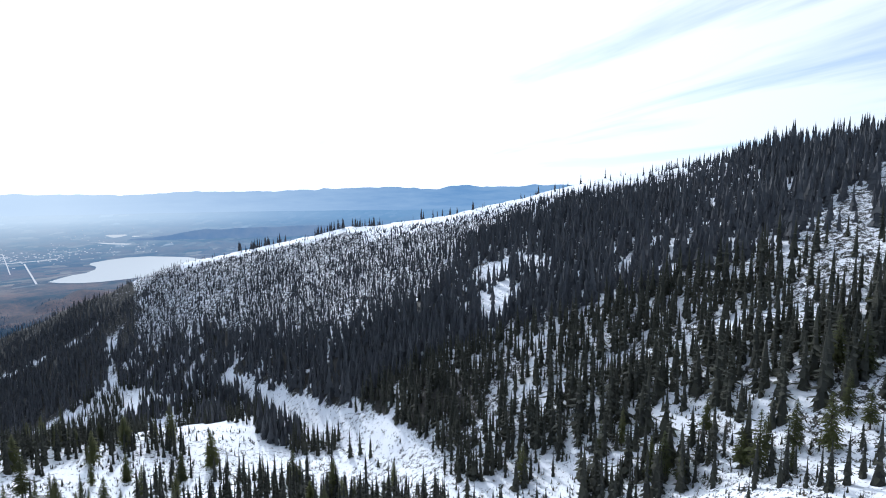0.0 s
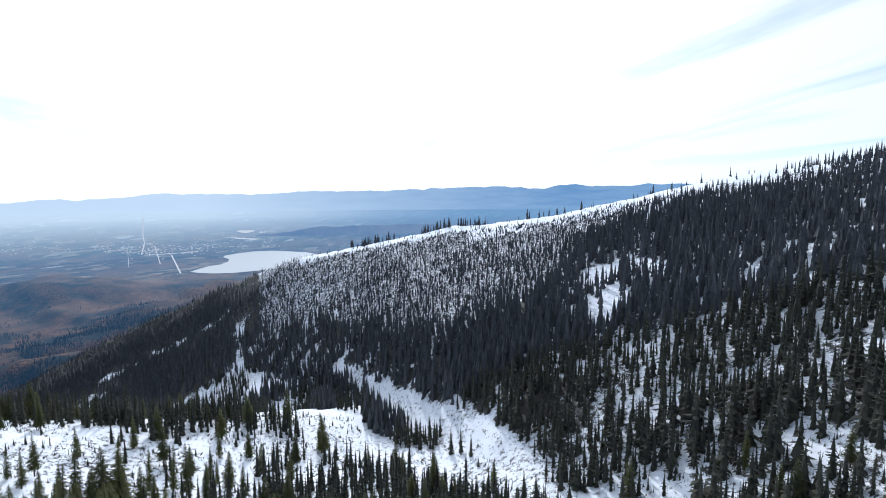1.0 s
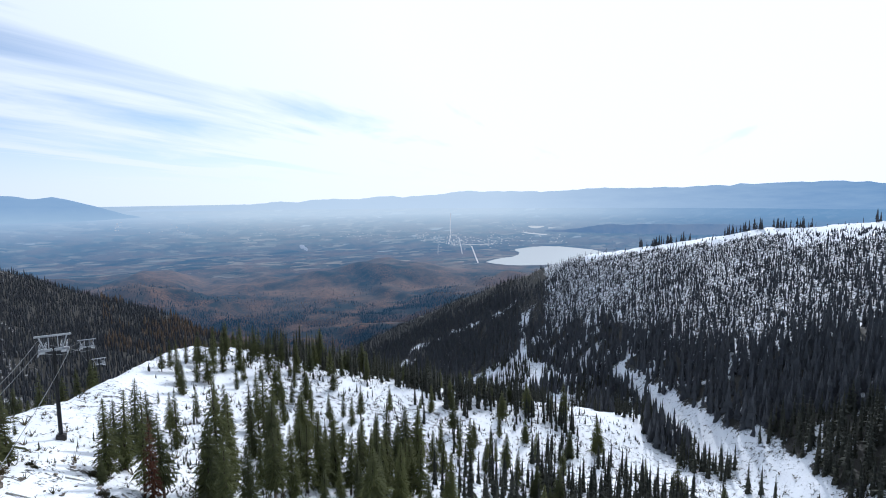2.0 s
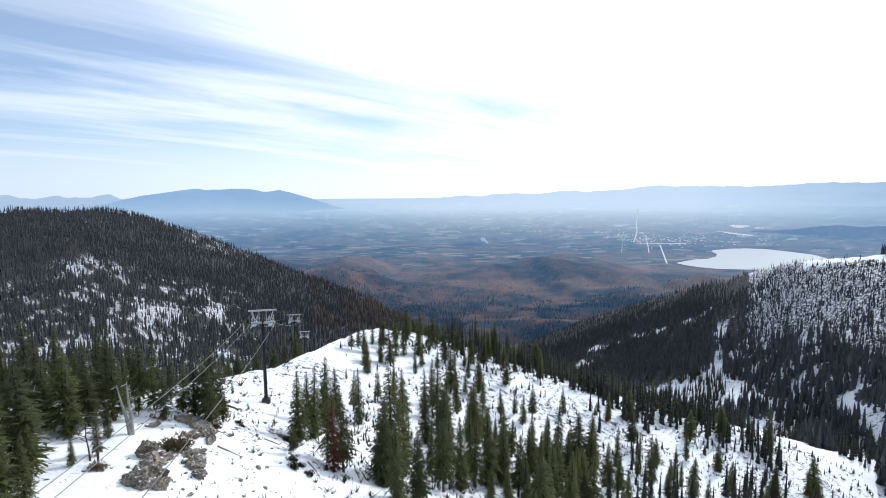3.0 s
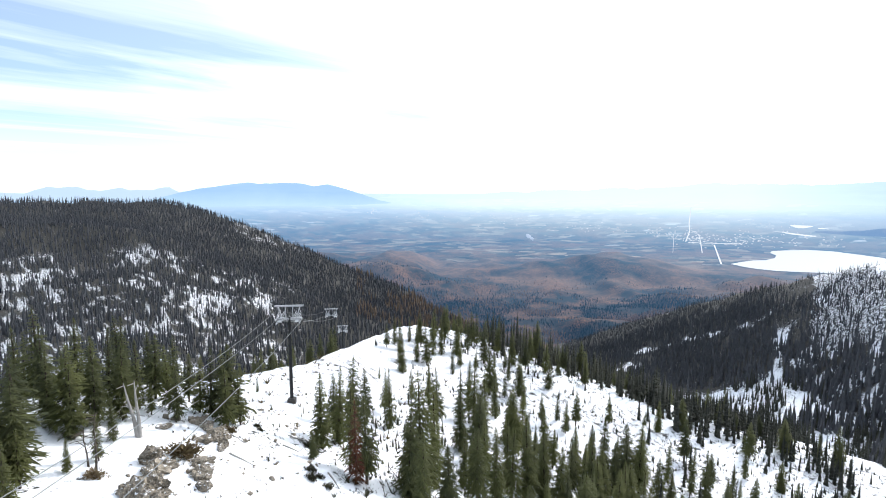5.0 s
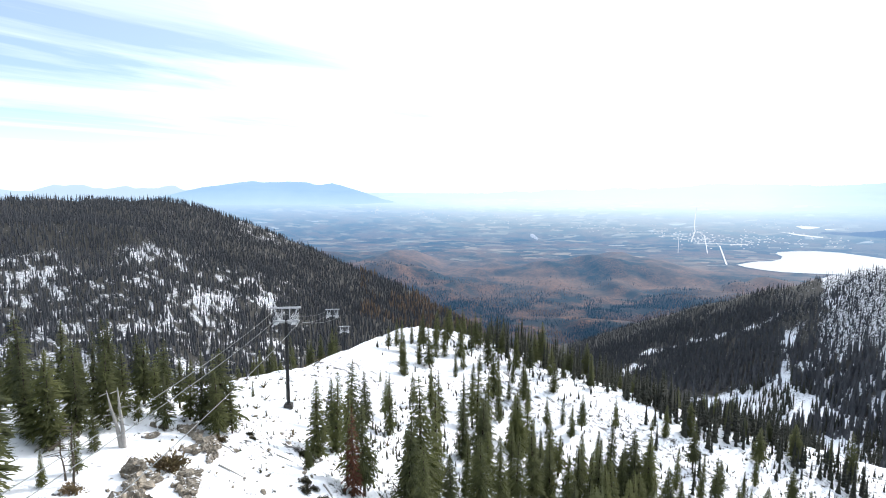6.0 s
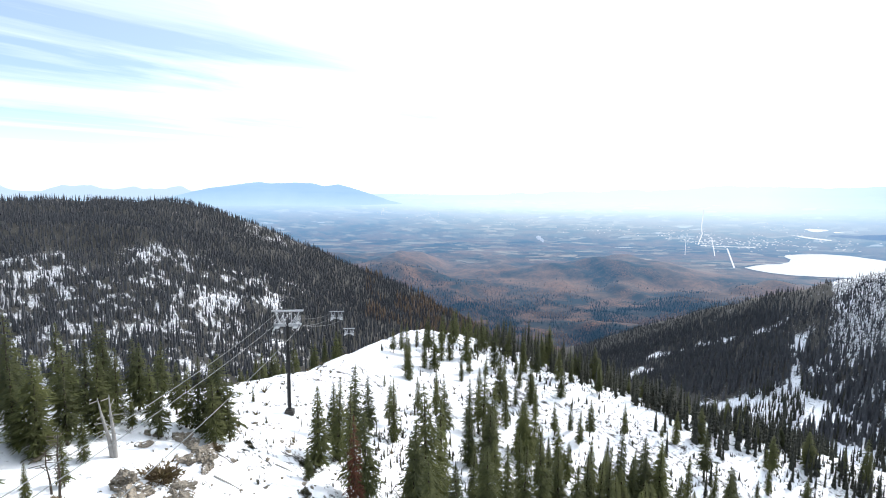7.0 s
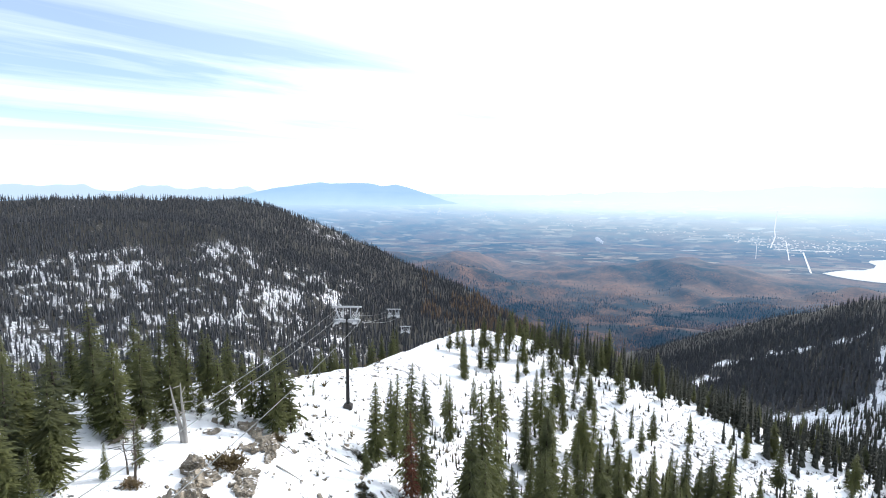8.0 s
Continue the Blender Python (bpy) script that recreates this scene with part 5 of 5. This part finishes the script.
bush(-23.9, 47.5, 1.5, "large rounded brown bush beside the rocks", BRUSH, 5)
bush(-23.0, 54.9, 0.8, "low reddish-brown bush on the rocks", BRUSH, 6)
bush(-27.5, 41.2, 0.8, "low brown bush under a thin tree", BRUSH, 7)
for k, (x, y, s) in enumerate(((-16.8, 61.6, 0.8), (-15.9, 61.0, 0.7), (-14.7, 55.1, 0.7), (-14.2, 53.6, 0.7), (-12.5, 53.7, 0.6), (-21.8, 59.2, 0.5), (-17.5, 73.0, 0.8), (-13.6, 54.6, 0.5), (-21.2, 58.6, 0.4))):
    bush(x, y, s, "low dark scrubby bush on the snow", SCRUB, 20 + k)


# Saplings and twigs that stick out of the snow all over the spur and the bowl's floor.
def sapling_chance(x, y):
    az, r, u = rim_coords(x, y)
    n = fbm(x, y, 8, 3, 141)
    shelf = smooth01(-6, 6, x - np.interp(y, SPUR_Y, SPUR_X) - 14)
    return smooth01(0.42, 0.58, n) * np.where(u < 0.1, (0.15 + 0.85 * shelf) * (1 - 0.5 * clearing(x, y)), 0.7 * clearing(x, y))


for count, lo, hi, near, far, seed in ((3300, -50, 14, 44, 205, 240), (2000, -110, -50, 60, 170, 242), (500, -2, 32, 44, 100, 244)):
    x, y, g = scatter(count, lo, hi, near, far, sapling_chance, seed, 1.0)
    forest("saplings", "small dark saplings and brush poking through the snow", x, y, np.minimum(g.gamma(2.0, 0.46, len(x)).clip(0.3, 3.6), 0.5 + np.maximum(np.hypot(x, y) - 60, 0) * 0.06), g.uniform(0.8, 1.9, len(x)), seed + 1, 5, 4, FIR_DIM, category="saplings", boughs=True)


def tufts(x, y, size, seed, material=BRUSH, label="low bare brown brush sticking out of the snow"):
    """Low bare brush: a spray of short twigs at each place, joined in one mesh."""
    g = np.random.default_rng(seed)
    z = height(x, y)
    verts, faces = [], []
    for px, py, pz, s in zip(x, y, z, size):
        for _ in range(13):
            a, lean = g.uniform(0, 6.283), g.uniform(0.2, 1.3)
            c, d = math.cos(a), math.sin(a)
            b = len(verts)
            w = 0.07 * s
            verts += [(px - d * w, py + c * w, pz - 0.05), (px + d * w, py - c * w, pz - 0.05), (px + c * s * lean, py + d * s * lean, pz + s * g.uniform(0.3, 0.9))]
            faces.append((b, b + 1, b + 2))
    return tagged(mesh_object("brush", verts, faces, material), label, "brush", kind="stuff")


x, y, g = scatter(3600, -108, 34, 40, 190, lambda a, b: 0.5 * smooth01(0.44, 0.6, fbm(a, b, 7, 3, 161)) + 0.04, 260, 1.1)
tufts(x, y, g.gamma(2.0, 0.26, len(x)).clip(0.2, 1.3), 261)


def smoke(az, el):
    """A small smoke plume standing over the valley fields: many soft lumps."""
    r = far_r(el)
    a = radians(az)
    x, y = -math.sin(a) * r, math.cos(a) * r
    bm = bmesh.new()
    for k in range(14):
        t = k / 13
        m = pose(-34 * t - 6 * math.sin(k * 2.3), 6 * math.cos(k * 1.7), 3 + 30 * t ** 0.7 + 3 * math.sin(k * 1.3))
        bmesh.ops.create_icosphere(bm, subdivisions=2, radius=4 + 5 * t, matrix=m)
    for v in bm.verts:
        v.co += v.co.normalized() * 2.5 * noise.noise(v.co * 0.16)
    ob = part("smoke_plume", bm, SMOKE, None, smooth=True)
    ob.location = (x, y, float(valley_height(np.array(x), np.array(y))))
    return tagged(ob, "small smoke with painted haze plume rising from a valley field", "smoke")


x, y, g = scatter(1500, 6, 31, 38, 90, lambda a, b: 0.10 + 0.35 * smooth01(0.5, 0.62, fbm(a, b, 5, 3, 163)), 264, 0.9)
tufts(x, y, g.gamma(2.5, 0.14, len(x)).clip(0.12, 0.8), 265, SCRUB, "dark twigs and grass poking through the snow of the shelf")
x, y, g = scatter(2600, -112, -62, 70, 175, lambda a, b: 0.05 + 0.4 * smooth01(0.48, 0.6, fbm(a, b, 9, 3, 165)), 268, 1.2)
tufts(x, y, g.gamma(2.4, 0.24, len(x)).clip(0.2, 1.2), 269, SCRUB, "dark scrubby growth on the snowy floor of the bowl")
x, y, g = scatter(4200, -60, 14, 50, 200, lambda a, b: sapling_chance(a, b) * 0.8, 266, 1.0)
tufts(x, y, g.gamma(2.2, 0.24, len(x)).clip(0.2, 1.2), 267, SCRUB, "dark scrubby growth dotted over the snowy spur")
smoke(-7.5, -5.95)


def valley_wood_chance(x, y):
    far = np.hypot(x, y)
    thick = smooth01(0.36, 0.52, fbm(x, y, 80, 3, 151)) * (1 - 0.95 * smooth01(1450, 2050, far + 400 * (fbm(x, y, 260, 3, 153) - 0.5)))
    return np.where(valley_height(x, y) > height(x, y) - 2, thick, 0.0)


x, y, g = scatter(22000, -38, 14, 900, 2100, valley_wood_chance, 250, 5.0)
tall, girth, pick = g.normal(6.6, 1.7, len(x)).clip(3, 11), g.uniform(0.85, 1.2, len(x)), fbm(x, y, 110, 3, 152) + g.normal(0, 0.09, len(x)) > 0.52
HAZY_FIR = valley_needles("dark valley firs with painted haze", (0.012, 0.018, 0.017), (0.036, 0.044, 0.036))
HAZY_LARCH = valley_needles("golden valley larches with painted haze", (0.13, 0.07, 0.04), (0.36, 0.20, 0.11))
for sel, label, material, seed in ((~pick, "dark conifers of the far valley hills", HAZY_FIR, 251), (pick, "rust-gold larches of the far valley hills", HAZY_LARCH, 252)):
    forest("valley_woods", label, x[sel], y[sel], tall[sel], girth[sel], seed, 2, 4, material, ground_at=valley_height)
